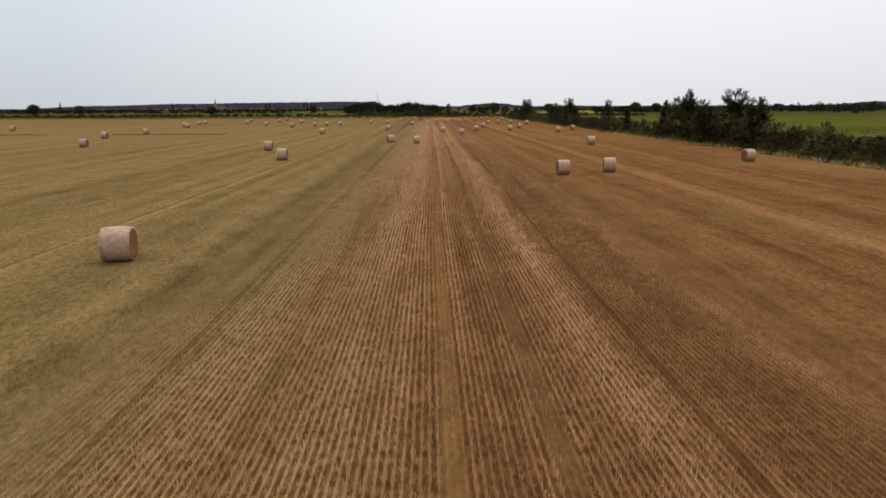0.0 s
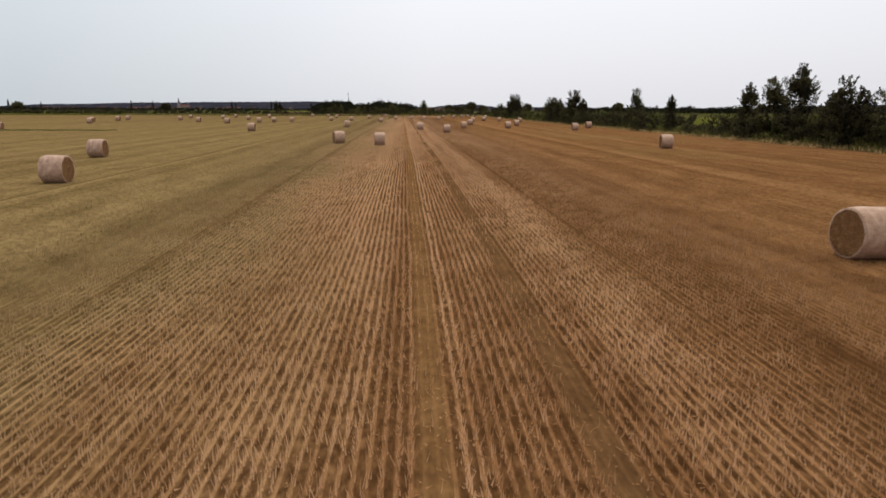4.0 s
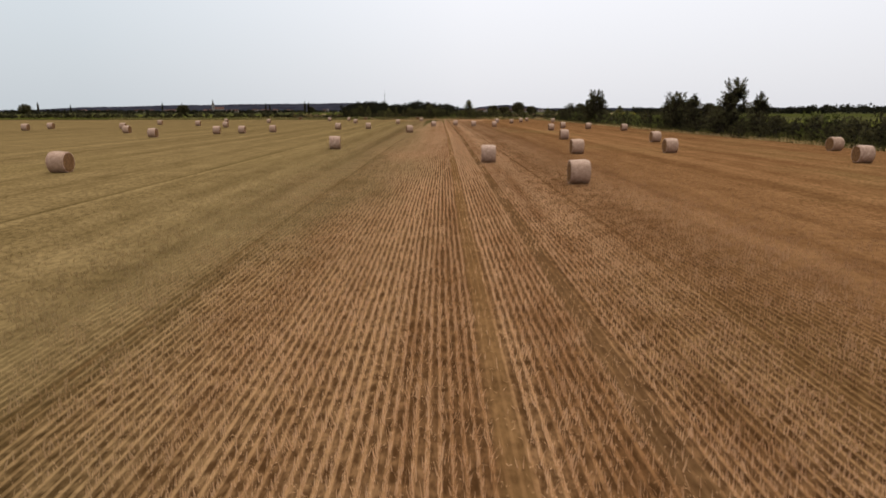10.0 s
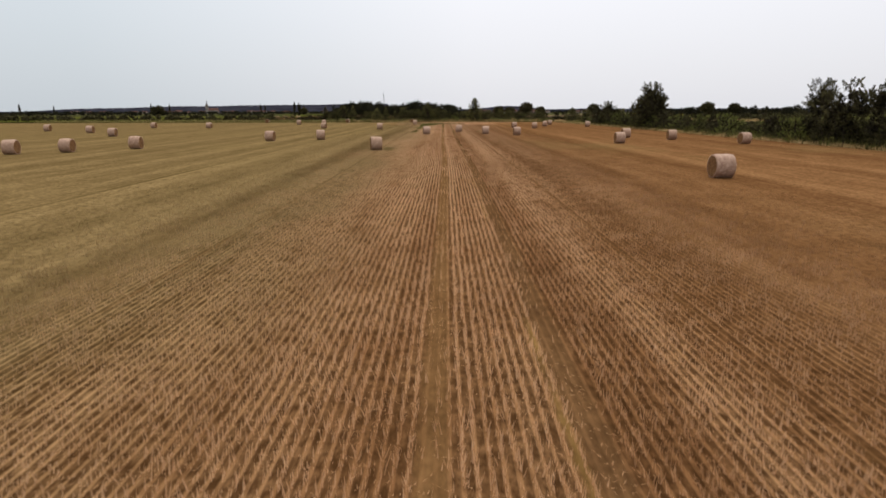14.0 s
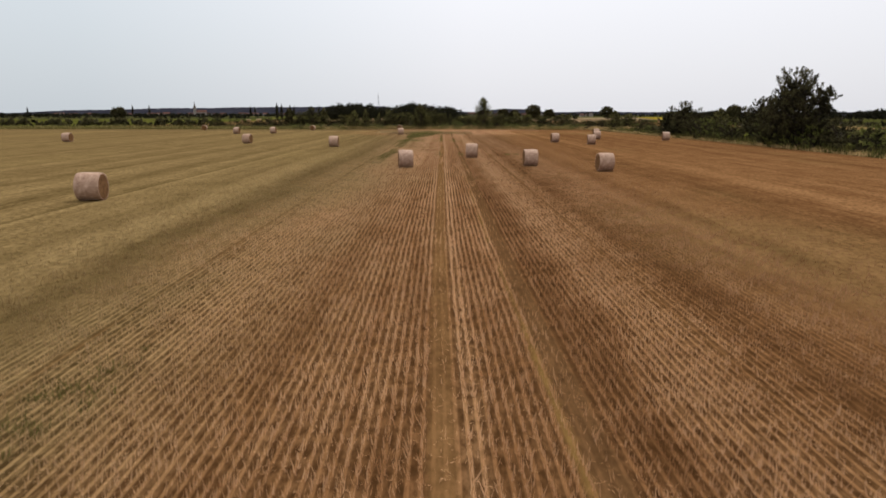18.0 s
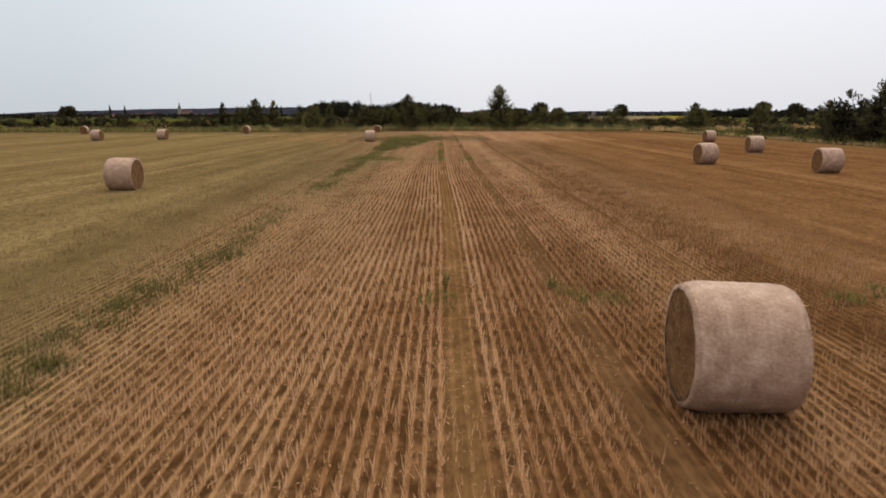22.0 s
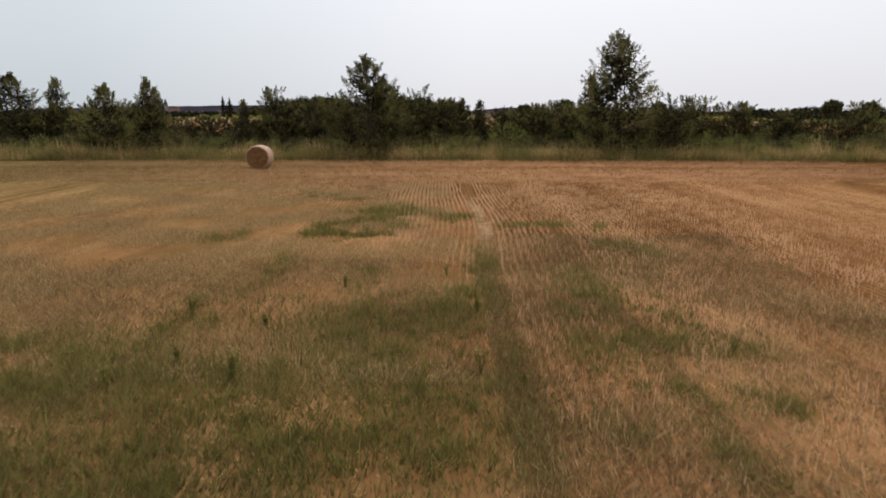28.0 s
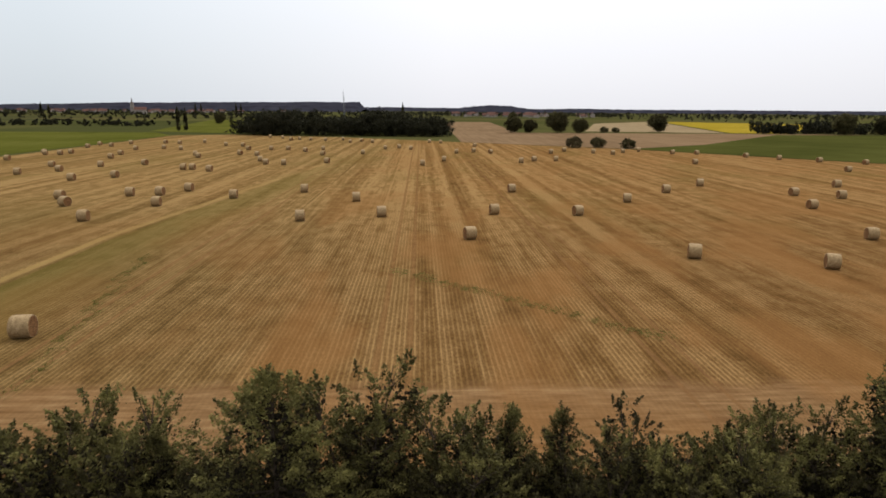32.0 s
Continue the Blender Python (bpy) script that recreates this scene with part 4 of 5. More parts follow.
def headland(name, seed):
    """The turning strip at the end of the field: short trampled straw, in no clear rows."""
    rnd = np.random.RandomState(seed)
    n = 210000
    x, y = rnd.uniform(-26, 28, n), rnd.uniform(414.9, 431.3, n)
    y = np.where(rnd.rand(n) < 0.75, (np.round(y / ROW) + 0.25) * ROW + rnd.normal(0, 0.022, n) + 0.03 * np.sin(x * 0.9), y)
    keep = rnd.rand(n) < np.clip((row_end(x, y) - 416.5) / 1.2, 0, 1) * np.clip(np.abs(y - 426.2 + 0.2 * np.sin(x * 0.5)) / 0.3 + 0.4 * smooth_noise(x, y, 31), 0.2, 1) * np.clip(0.6 + 0.35 * smooth_noise(x * 0.3, y * 2.2, 5) + 0.4 * smooth_noise(x * 2.6, y * 2.9, 6), 0, 1)
    v, t = blades(x[keep], y[keep], 0.125 * rnd.uniform(0.4, 1.5, keep.sum()) * np.clip(1 + 0.5 * smooth_noise(x[keep] * 2.4, y[keep] * 3.1, 12), 0.3, 1.7), 0.03, 0.25, rnd)
    tagged(new(name, mesh_np(name, v, t, M_STRAW)), "short trampled straw on the headland", "stubble", kind="stuff")


headland("headland_stubble", 40)


# ---- weeds in the stubble ----
def patch_of(name, spots, per, h, w, material, seed, label, category, lean=0.35):
    """Clumps of blades round the places (x, y, spread in x, spread in y)."""
    rnd = np.random.RandomState(seed)
    xs, ys, hs = [], [], []
    for x, y, sx, sy in spots:
        n = int(per * max(0.5, sx * sy))
        k = max(3, n // 30)
        cx, cy = x + rnd.uniform(-0.5, 0.5, k) * sx * 1.2 + rnd.normal(0, 0.12, k) * sx, rnd.normal(y, sy * 0.42, k)
        grown, wide = rnd.uniform(0.35, 1.0, k) ** 1.3 * 1.9, rnd.uniform(0.06, 0.22, k)
        pick = rnd.randint(0, k, n)
        xs.append(cx[pick] + rnd.normal(0, 1, n) * wide[pick]), ys.append(cy[pick] + rnd.normal(0, 1, n) * wide[pick]), hs.append(grown[pick])
    x, y, tall = np.concatenate(xs), np.concatenate(ys), np.concatenate(hs)
    v, t = blades(x, y, h * tall * rnd.uniform(0.4, 1.3, len(x)), w * rnd.uniform(0.6, 1.5, len(x)), lean, rnd)
    return tagged(new(name, mesh_np(name, v, t, material)), label, category, kind="stuff")


patch_of("weed_strip", [(-4.9, 248.5, 0.8, 3), (-4.9, 309, 0.9, 6), (-4.7, 315, 0.7, 5), (-4.9, 338, 0.7, 5), (-4.8, 345, 0.6, 5), (-4.6, 352, 0.6, 4), (-4.9, 360, 0.6, 4), (-5.0, 368, 1.0, 5)], 300, 0.13, 0.02, M_RANK, 60, "strip of green weeds along a seed row", "weeds")
patch_of("weed_patch", [(-4.4, 374, 2.0, 7), (-4.0, 384, 2.4, 8), (-3.6, 388.5, 3.0, 5), (-5.4, 393.8, 2.0, 1.6), (-3.7, 393.0, 2.4, 1.6), (-3.8, 391.0, 2.2, 1.4), (-1.2, 394.4, 1.7, 1.8), (-0.5, 395.9, 1.8, 1.6), (-0.5, 392.4, 2.2, 1.8), (-1.1, 391.2, 2.4, 1.6), (-2.6, 389.5, 3.0, 2.4), (0.7, 396.2, 0.9, 2.2)], 950, 0.11, 0.018, M_WEED, 61, "wide patch of green weeds in the stubble", "weeds", 0.55)
patch_of("weed_band", [(-5.0, 372, 1.0, 3), (-4.8, 378, 1.3, 5), (-4.5, 386, 1.6, 6), (-3.8, 395, 0.9, 4), (-1.2, 408, 1.6, 1.2)], 460, 0.12, 0.014, M_WEED, 66, "long band of tall green weeds in the stubble", "weeds", 0.4)
patch_of("weeds_beside_tracks", [(-4.9, 351.9, 1.4, 1.4), (-3.8, 350.4, 1.6, 1.4), (-3.2, 349.0, 1.6, 1.2), (-5.2, 349.5, 1.6, 2.0), (-4.6, 355.5, 0.8, 2.4), (0.85, 351.3, 0.25, 1.6), (0.9, 349.4, 0.3, 1.6), (0.9, 360, 0.2, 6), (0.9, 372, 0.2, 6), (0.0, 348.8, 0.7, 0.6), (3.05, 349.6, 0.4, 1.2), (2.9, 348.6, 0.4, 0.7)], 1300, 0.11, 0.014, M_WEED, 67, "green weeds filling the wheel tracks", "weeds", 0.5)
patch_of("weed_arc", [(-1.4, 407.5, 2.0, 1.4), (-2.9, 404.9, 0.5, 0.6), (-3.4, 399.4, 0.5, 1.6), (-3.3, 403.3, 0.5, 0.4), (-2.9, 403.4, 0.4, 0.4), (-1.9, 403.0, 0.5, 0.4), (-2.2, 405.6, 0.6, 0.5), (-1.7, 406.4, 0.4, 0.6), (-1.2, 405.4, 0.4, 0.6), (-1.0, 404.4, 0.4, 0.4), (-2.7, 407.3, 0.9, 0.3), (-3.0, 410.5, 1.6, 0.3), (-1.4, 398.2, 0.5, 1.2), (-5.7, 402.8, 0.8, 1.0), (1.1, 399.4, 0.5, 2.6), (1.15, 393.0, 0.4, 2.4), (1.3, 391.0, 0.4, 1.6), (0.6, 391.5, 0.7, 0.9), (3.1, 394.5, 1.6, 0.8), (4.3, 394.2, 0.9, 0.7), (2.4, 393.8, 0.6, 0.9), (2.9, 398.0, 0.7, 2.4), (3.1, 391.2, 0.3, 0.9), (3.2, 392.6, 0.5, 0.8), (2.4, 395.6, 0.6, 0.6), (4.2, 392.4, 0.4, 0.4), (2.1, 391.8, 0.4, 0.5), (3.5, 404.8, 0.9, 0.7), (2.5, 404.6, 0.6, 0.4), (1.0, 406.2, 0.3, 0.6), (0.35, 405.9, 0.4, 0.5), (-0.2, 406.6, 0.5, 0.4), (4.9, 401.4, 1.0, 1.2)], 1300, 0.095, 0.013, M_WEED, 65, "green weeds round the patch and in the wheel tracks", "weeds", 0.5)


def weed_bank(name, seed, n):
    """The dense bank of tall weeds west of the tracks, with a slanting eastern edge."""
    rnd = np.random.RandomState(seed)
    x, y = rnd.uniform(-6.6, 1.0, n), rnd.uniform(358, 397, n)
    rag = 0.5 * smooth_noise(x * 0.9, y * 0.7, 41) + rnd.normal(0, 0.18, n)
    east = np.interp(y, (358, 362, 368, 374, 384, 392, 397), (-5.0, -3.6, -2.0, -0.9, 0.1, 0.5, -1.4))
    west = np.interp(y, (358, 362, 372, 385, 397), (-4.9, -5.2, -5.7, -5.8, -5.4))
    full = np.clip((east - x + rag) / 0.5, 0, 1) * np.clip((x - west + rag) / 0.4, 0, 1)
    lump = smooth_noise(x * 1.6, y * 1.2, 42)
    keep = rnd.rand(n) < full * np.clip(0.75 + 0.5 * lump, 0.05, 1) * np.interp(y, (384, 391), (1.0, 0.14))
    x, y, lump = x[keep], y[keep], lump[keep]
    h = 0.17 * rnd.uniform(0.4, 1.5, len(x)) * np.clip(1 + 0.55 * lump, 0.35, 1.7)
    v, t = blades(x, y, h, 0.022 * rnd.uniform(0.6, 1.5, len(x)), 0.4, rnd)
    tagged(new(name, mesh_np(name, v, t, M_RANK)), "dense bank of tall green weeds in the stubble", "weeds", kind="stuff")


weed_bank("weed_bank", 68, 130000)
patch_of("weed_tufts", [(0.8, 312, 0.4, 1.6), (3.9, 311.5, 1.2, 1.4), (8.7, 311.5, 1.2, 1.2), (4.4, 346.6, 1.4, 1.6), (2.8, 350, 0.5, 1.5), (1.0, 396.8, 0.8, 2), (3.1, 397, 1.5, 3), (5.0, 400.7, 1.2, 2), (3.4, 394.5, 1.5, 2), (4.2, 404.3, 1.5, 1.6), (2.6, 404.7, 1.0, 1.2)], 160, 0.13, 0.03, M_WEED, 62, "scattered green weeds beside the wheel tracks", "weeds")
patch_of("weed_clumps", [(-1.2, 408, 1.2, 1.6), (-4.8, 411.5, 1.2, 1.0), (-1.9, 405.3, 1.6, 1.2), (0.4, 405.7, 0.9, 1.0), (-3.2, 404, 1.6, 1.4), (-2.0, 403, 1.4, 1.2), (11, 430.5, 4.0, 0.5), (5, 430.6, 3.0, 0.4)], 200, 0.14, 0.03, M_WEED, 63, "low green weeds near the end of the field", "weeds")
patch_of("straw_windrow", [(-3.9 + 0.37 * k, 116.4 - 0.09 * (-2.2 + 0.37 * k) ** 2, 0.4, 0.16) for k in range(15)], 260, 0.07, 0.02, M_DRY, 99, "low curved windrow of trampled straw", "straw", 0.9)
slant = [(-3 + 0.9 * k, 484.8 - 0.87 * k + 0.25 * math.sin(k), 1.3, 1.0) for k in range(21)] + [(-22.2 - 0.2 * (2.2 * k - 2) + 0.3 * math.sin(k * 1.7), 461 + 2.2 * k, 0.5, 2.4) for k in range(14)]
patch_of("weeds_of_the_field_behind", slant, 420, 0.09, 0.022, M_WEED, 64, "thin lines of green weeds in golden stubble", "weeds")


# ---- trees and shrubs ----
def limb(bm, a, b, r0, r1, sides=6):
    """A tapered tube from a to b."""
    a, b = Vector(a), Vector(b)
    q = (b - a).to_track_quat("Z", "Y")
    rings = []
    for p, r in ((a, r0), (a.lerp(b, 0.5) + Vector((0.03, 0.02, 0)) * (b - a).length, (r0 + r1) / 2), (b, r1)):
        rings.append([bm.verts.new(p + q @ Vector((r * math.cos(6.2832 * i / sides), r * math.sin(6.2832 * i / sides), 0))) for i in range(sides)])
    for u, v in zip(rings, rings[1:]):
        for i in range(sides):
            bm.faces.new((u[i], u[(i + 1) % sides], v[(i + 1) % sides], v[i]))


def diamonds(rnd, p, s, along=None):
    """One four-cornered leaf at each place p, of size s; along gives the way the leaves tend to point."""
    n = len(p)
    u = rnd.normal(0, 1, (n, 3))
    if along is not None:
        u = u * 0.7 + along
    u /= np.linalg.norm(u, axis=1)[:, None] + 1e-9
    w = np.cross(u, rnd.normal(0, 1, (n, 3)))
    w /= np.linalg.norm(w, axis=1)[:, None] + 1e-9
    s = s[:, None]
    v = np.stack([p - u * s * 0.5, p + w * s * 0.32, p + u * s * 0.5, p - w * s * 0.32], 1).reshape(-1, 3)
    v[:, 2] = np.maximum(v[:, 2], 0.02)
    return v, np.arange(4 * n).reshape(-1, 4)


def leaves(rnd, centres, radii, per, size, tall=1.0, core=0):
    """Leaves scattered through soft clumps, with a few broad sprays to fill the inside of far ones."""
    per = np.maximum(4, (per * (radii / radii.mean()) ** 1.6)).astype(int)
    n1, n2 = int(per.sum()), core * len(centres)
    c = np.concatenate([np.repeat(centres, per, 0), np.repeat(centres, core, 0)])
    r = np.concatenate([np.repeat(radii, per), np.repeat(radii, core)])
    d = rnd.normal(0, 1, (n1 + n2, 3))
    d /= np.linalg.norm(d, axis=1)[:, None] + 1e-9
    reach = np.concatenate([rnd.uniform(0.15, 1.15, n1) ** 0.5, rnd.uniform(0.0, 0.35, n2)])
    p = c + d * (r * reach)[:, None] * np.array([1, 1, tall])
    return diamonds(rnd, p, np.concatenate([size * rnd.uniform(0.55, 1.4, n1), 1.25 * r[n1:]]))


def shoots(rnd, start, way, radius, per, size):
    """Leaves along slender shoots that start at given places and thin out towards their tips."""
    length = np.linalg.norm(way, axis=1)
    k = np.maximum(5, per * length / length.mean()).astype(int)
    a, w, r = np.repeat(start, k, 0), np.repeat(way, k, 0), np.repeat(radius, k)
    e = rnd.rand(len(a)) ** 0.85
    d = rnd.normal(0, 0.55, (len(a), 3))
    p = a + w * e[:, None] + d * (r * (1.05 - 0.85 * e))[:, None]
    return diamonds(rnd, p, size * rnd.uniform(0.6, 1.35, len(a)), w / (np.linalg.norm(w, axis=1)[:, None] + 1e-9))


def tree(name, seed, h, w, clear, clumps, per, size, material, shape="round", sparse=0.0):
    """A tree or shrub: trunk with limbs, leafy shoots along the limbs, and near-black leaves that paint the shade
    inside the crown.
    """
    rnd = np.random.RandomState(seed)
    bm = bmesh.new()
    r0 = max(0.025, h * 0.012)
    stems = 1 if shape in ("spire", "tree", "oak", "dome") else 4
    start, way, rad, inner = [], [], [], []
    for k in range(stems):
        lean = (0, 0) if stems == 1 else (rnd.uniform(-0.30, 0.30) * w, rnd.uniform(-0.30, 0.30) * w)
        tall = rnd.uniform(0.70, 0.93) if stems > 1 else 0.92
        top = Vector((lean[0], lean[1], h * tall))
        limb(bm, (lean[0] * 0.25, lean[1] * 0.25, -0.05), top * 0.55, r0, r0 * 0.6)
        limb(bm, top * 0.55, top, r0 * 0.6, r0 * 0.15)
        for i in range(clumps // stems):
            u = clear + (tall - clear) * rnd.rand() ** 0.9
            q = u / tall
            if shape == "spire":
                env = 0.5 * max(0.1, (1 - q) ** 0.7 * min(1, 0.45 + 2.2 * (q - clear)))
            elif shape == "tree":
                env = 0.5 * max(0.07, (1 - q) ** 0.62 * min(1, 0.6 + 1.6 * (q - clear)))
            elif shape == "oak":
                env = 0.5 * max(0.08, 1 - ((q - 0.52) / 0.52) ** 2) ** 0.5 * (0.8 + 0.2 * math.sin(7 * q + seed))
            elif shape == "dome":
                env = 0.5 * max(0.05, 1 - q * q) ** 0.5
            else:
                env = 0.48 * max(0.15, (1.04 - q) ** 0.5)
            a, rr = rnd.uniform(0, 6.283), env * w * (0.25 + 0.75 * rnd.rand() ** 0.6)
            lift = h * rnd.uniform(0.05, 0.13)
            tip = Vector((top.x * q + rr * math.cos(a), top.y * q + rr * math.sin(a), h * u + lift * 0.4))
            out = Vector((math.cos(a), math.sin(a), 0)) * rr * 0.45 + Vector((rnd.normal(0, 0.2), rnd.normal(0, 0.2), 1.0)) * lift
            start.append(tip - out * 0.55), way.append(out), rad.append(h * rnd.uniform(0.038, 0.066) * (1.25 - 0.6 * q))
            if rr < env * w * 0.85 and q < 0.88:
                inner.append(tip - out * 0.6)
            if i % 4 == 0:
                limb(bm, top * min(1.0, max(0.12, q * 0.8)), tip, r0 * 0.3, r0 * 0.07, 4)
        for i in range(0 if shape == "dome" else 2 if shape == "oak" else 4):  # thin leaders above the crown
            a = Vector((top.x + rnd.normal(0, 0.05) * w, top.y + rnd.normal(0, 0.05) * w, h * tall * rnd.uniform(0.84, 0.95)))
            b = Vector((rnd.normal(0, 0.02) * w, rnd.normal(0, 0.02) * w, h * rnd.uniform(0.07, 0.15)))
            limb(bm, top * 0.8, a + b, r0 * 0.15, r0 * 0.05, 3)
            start.append(a), way.append(b), rad.append(h * 0.022)
    keep = rnd.rand(len(start)) >= sparse
    s, y, r = np.array([tuple(q) for q in start])[keep], np.array([tuple(q) for q in way])[keep], np.array(rad)[keep]
    ob = new(name, None)
    part("trunk", bm_mesh("trunk", bm, M_BARK), ob)
    part("crown", mesh_np("crown", *shoots(rnd, s, y, r, per, size), material), ob)
    far_off = size > 0.13
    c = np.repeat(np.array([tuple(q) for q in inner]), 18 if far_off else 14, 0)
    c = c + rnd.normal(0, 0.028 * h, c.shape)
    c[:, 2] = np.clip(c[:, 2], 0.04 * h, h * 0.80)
    part("inner_foliage", mesh_np("inner_foliage", *diamonds(rnd, c, h * rnd.uniform(0.02, 0.042, len(c)) * (1.6 if far_off else 1.0)), M_INNER_SHADE), ob, "inner leaves coloured near-black for the crown's shade")
    ob.empty_display_size = 0.2
    return ob


SPARE = []


def grow(kind, x, y, turn, s, label, category, group, sz=None):
    """Plants one of a kind; the first plant is the pattern itself."""
    m = at(x, y, 0, turn, s, sz)
    if kind in SPARE:
        ob = copy_thing(kind, m)
    else:
        SPARE.append(kind)
        ob = kind
        ob.matrix_basis = m
        pattern_scale[kind] = (s, sz or s)
        return tagged(ob, label, category, group)
    a, b = pattern_scale[kind]
    ob.matrix_basis = m
    return tagged(ob, label, category, group)


pattern_scale = {}
POPLAR = tree("tree", 1, 9.4, 8.8, 0.05, 265, 100, 0.105, M_LEAF, "tree", 0.03)
BIRCH = tree("tree", 2, 8.0, 9.6, 0.05, 245, 125, 0.105, M_LEAF, "tree", 0.03)
SPIRE = tree("tree", 3, 7.6, 5.0, 0.04, 150, 84, 0.10, M_LEAF, "spire", 0.03)
WILLOW = tree("bushy_tree", 4, 6.2, 6.0, 0.03, 190, 84, 0.10, M_LEAF, "round")
WILLOW_B = tree("bushy_tree", 5, 6.0, 5.6, 0.03, 180, 84, 0.10, M_LEAF, "round")
SHRUB = tree("shrub", 6, 3.4, 4.4, 0.02, 80, 52, 0.095, M_LEAF_DARK, "round")
SHRUB_B = tree("shrub", 7, 3.0, 5.0, 0.02, 80, 52, 0.095, M_LEAF_DARK, "round")
SHRUB_PALE = tree("shrub", 8, 2.6, 2.8, 0.02, 80, 44, 0.085, M_LEAF_PALE, "round")
# coarser kinds for the hedges that stay farther off
SIDE_BIRCH = tree("tree", 12, 8.0, 6.4, 0.10, 150, 60, 0.15, M_LEAF_DARK, "oak", 0.03)
SIDE_SPIRE = tree("tree", 13, 7.6, 5.8, 0.06, 120, 60, 0.14, M_LEAF_DARK, "tree", 0.03)
SIDE_WILLOW = tree("bushy_tree", 14, 6.2, 6.4, 0.03, 120, 60, 0.15, M_LEAF_DARK, "round")
SIDE_WILLOW_B = tree("bushy_tree", 15, 6.0, 5.8, 0.03, 120, 60, 0.15, M_LEAF_DARK, "round")
SIDE_SHRUB = tree("shrub", 16, 3.4, 4.4, 0.02, 70, 26, 0.15, M_LEAF_DARK, "round")
SIDE_SHRUB_B = tree("shrub", 17, 3.0, 5.0, 0.02, 70, 26, 0.15, M_LEAF_DARK, "round")
SIDE_SHRUB_PALE = tree("shrub", 18, 2.6, 2.8, 0.02, 40, 16, 0.18, M_LEAF_PALE, "round")

g = random.Random(12)
END = "trees of the end hedge"
NEAR = "dark green young tree standing in the grass strip"
for kind, x, y, h0, h in ((POPLAR, 13.4, 435.0, 9.4, 9.4), (BIRCH, -5.3, 434.2, 8.0, 7.5), (WILLOW, 17.6, 434.8, 6.2, 4.9), (SPIRE, -21.6, 434.0, 7.6, 5.9), (BIRCH, -25.2, 434.8, 8.0, 5.5)):
    grow(kind, x, y, g.uniform(0, 360), 1.02 * h / h0, NEAR, "tree", END, h / h0)
BACK = "bushy dark green tree in the back hedge"
for kind, x, y, h0, h in (
    (WILLOW, -15.0, 447.4, 6.2, 5.9), (WILLOW_B, -12.6, 448.2, 6.0, 5.8), (WILLOW, -10.4, 448.0, 6.2, 5.2), (SPIRE, -9.2, 447.8, 7.6, 4.4), (SPIRE, -26.5, 446.6, 7.6, 5.7), (WILLOW_B, -29.5, 447.6, 6.0, 5.2),
    (BIRCH, -5.4, 447.4, 8.0, 6.6), (WILLOW, -2.8, 448.2, 6.2, 6.1), (WILLOW_B, 0.5, 447.6, 6.0, 5.7), (SPIRE, 2.2, 448.4, 7.6, 4.8), (SPIRE, 3.9, 448.6, 7.6, 4.6), (WILLOW_B, 6.8, 448.0, 6.0, 4.5),
    (WILLOW_B, 9.8, 447.6, 6.0, 5.1), (WILLOW, 12.0, 448.0, 6.2, 4.8), (SPIRE, 14.4, 447.4, 7.6, 7.0), (WILLOW, 25.5, 448.2, 6.2, 5.2), (WILLOW_B, 28.4, 447.6, 6.0, 5.4), (WILLOW, 19.6, 448.8, 6.2, 4.8), (WILLOW_B, 17.2, 447.8, 6.0, 5.0), (WILLOW_B, 22.6, 448.0, 6.0, 4.6),
    (WILLOW_B, 33.5, 448.2, 6.0, 4.6), (SPIRE, -19.0, 448.8, 7.6, 4.6), (SPIRE, -36.5, 448.0, 7.6, 6.6), (BIRCH, -40.5, 447.5, 8.0, 7.0), (WILLOW, -44.5, 448.4, 6.2, 5.4), (SPIRE, -48.0, 448, 7.6, 6.2), (BIRCH, 50.0, 424.0, 8.0, 5.6), (WILLOW, 41.0, 447.6, 6.2, 4.8), (WILLOW_B, 60.0, 446.0, 6.0, 5.5), (WILLOW, 74, 447, 6.2, 5.6), (BIRCH, 90, 448, 8, 6.5)):
    grow(kind, x, y, g.uniform(0, 360), 1.15 * h / h0, BACK, "tree", END, h / h0)
x = -75.0
while x < 75:
    kind = g.choice((SHRUB, SHRUB_B) if -38 < x < 42 else (SIDE_SHRUB, SIDE_SHRUB_B))
    h = g.uniform(2.3, 4.1)
    grow(kind, x, 447.6 + g.gauss(0, 0.7), g.uniform(0, 360), h / 3.2, "dense dark shrub of the back hedge", "shrub", "shrubs of the end hedge")
    x += g.uniform(1.3, 2.0)
for x, y, s in ((5.6, 437.6, 1.15), (7.4, 438.4, 0.8), (6.4, 438.6, 1.0), (-9.6, 437.2, 0.55), (-1.8, 438.2, 0.5), (3.0, 435.6, 0.42), (11.4, 436.6, 0.8), (20.4, 435.6, 0.9), (24.0, 436.2, 0.75), (29.5, 436, 0.8), (-15.0, 436.8, 0.6), (-31, 436, 0.7), (-37, 437, 0.6)):
    grow(SHRUB_PALE, x, y, g.uniform(0, 360), s, "light green leafy shrub in the tall grass", "shrub", "shrubs of the grass strip")

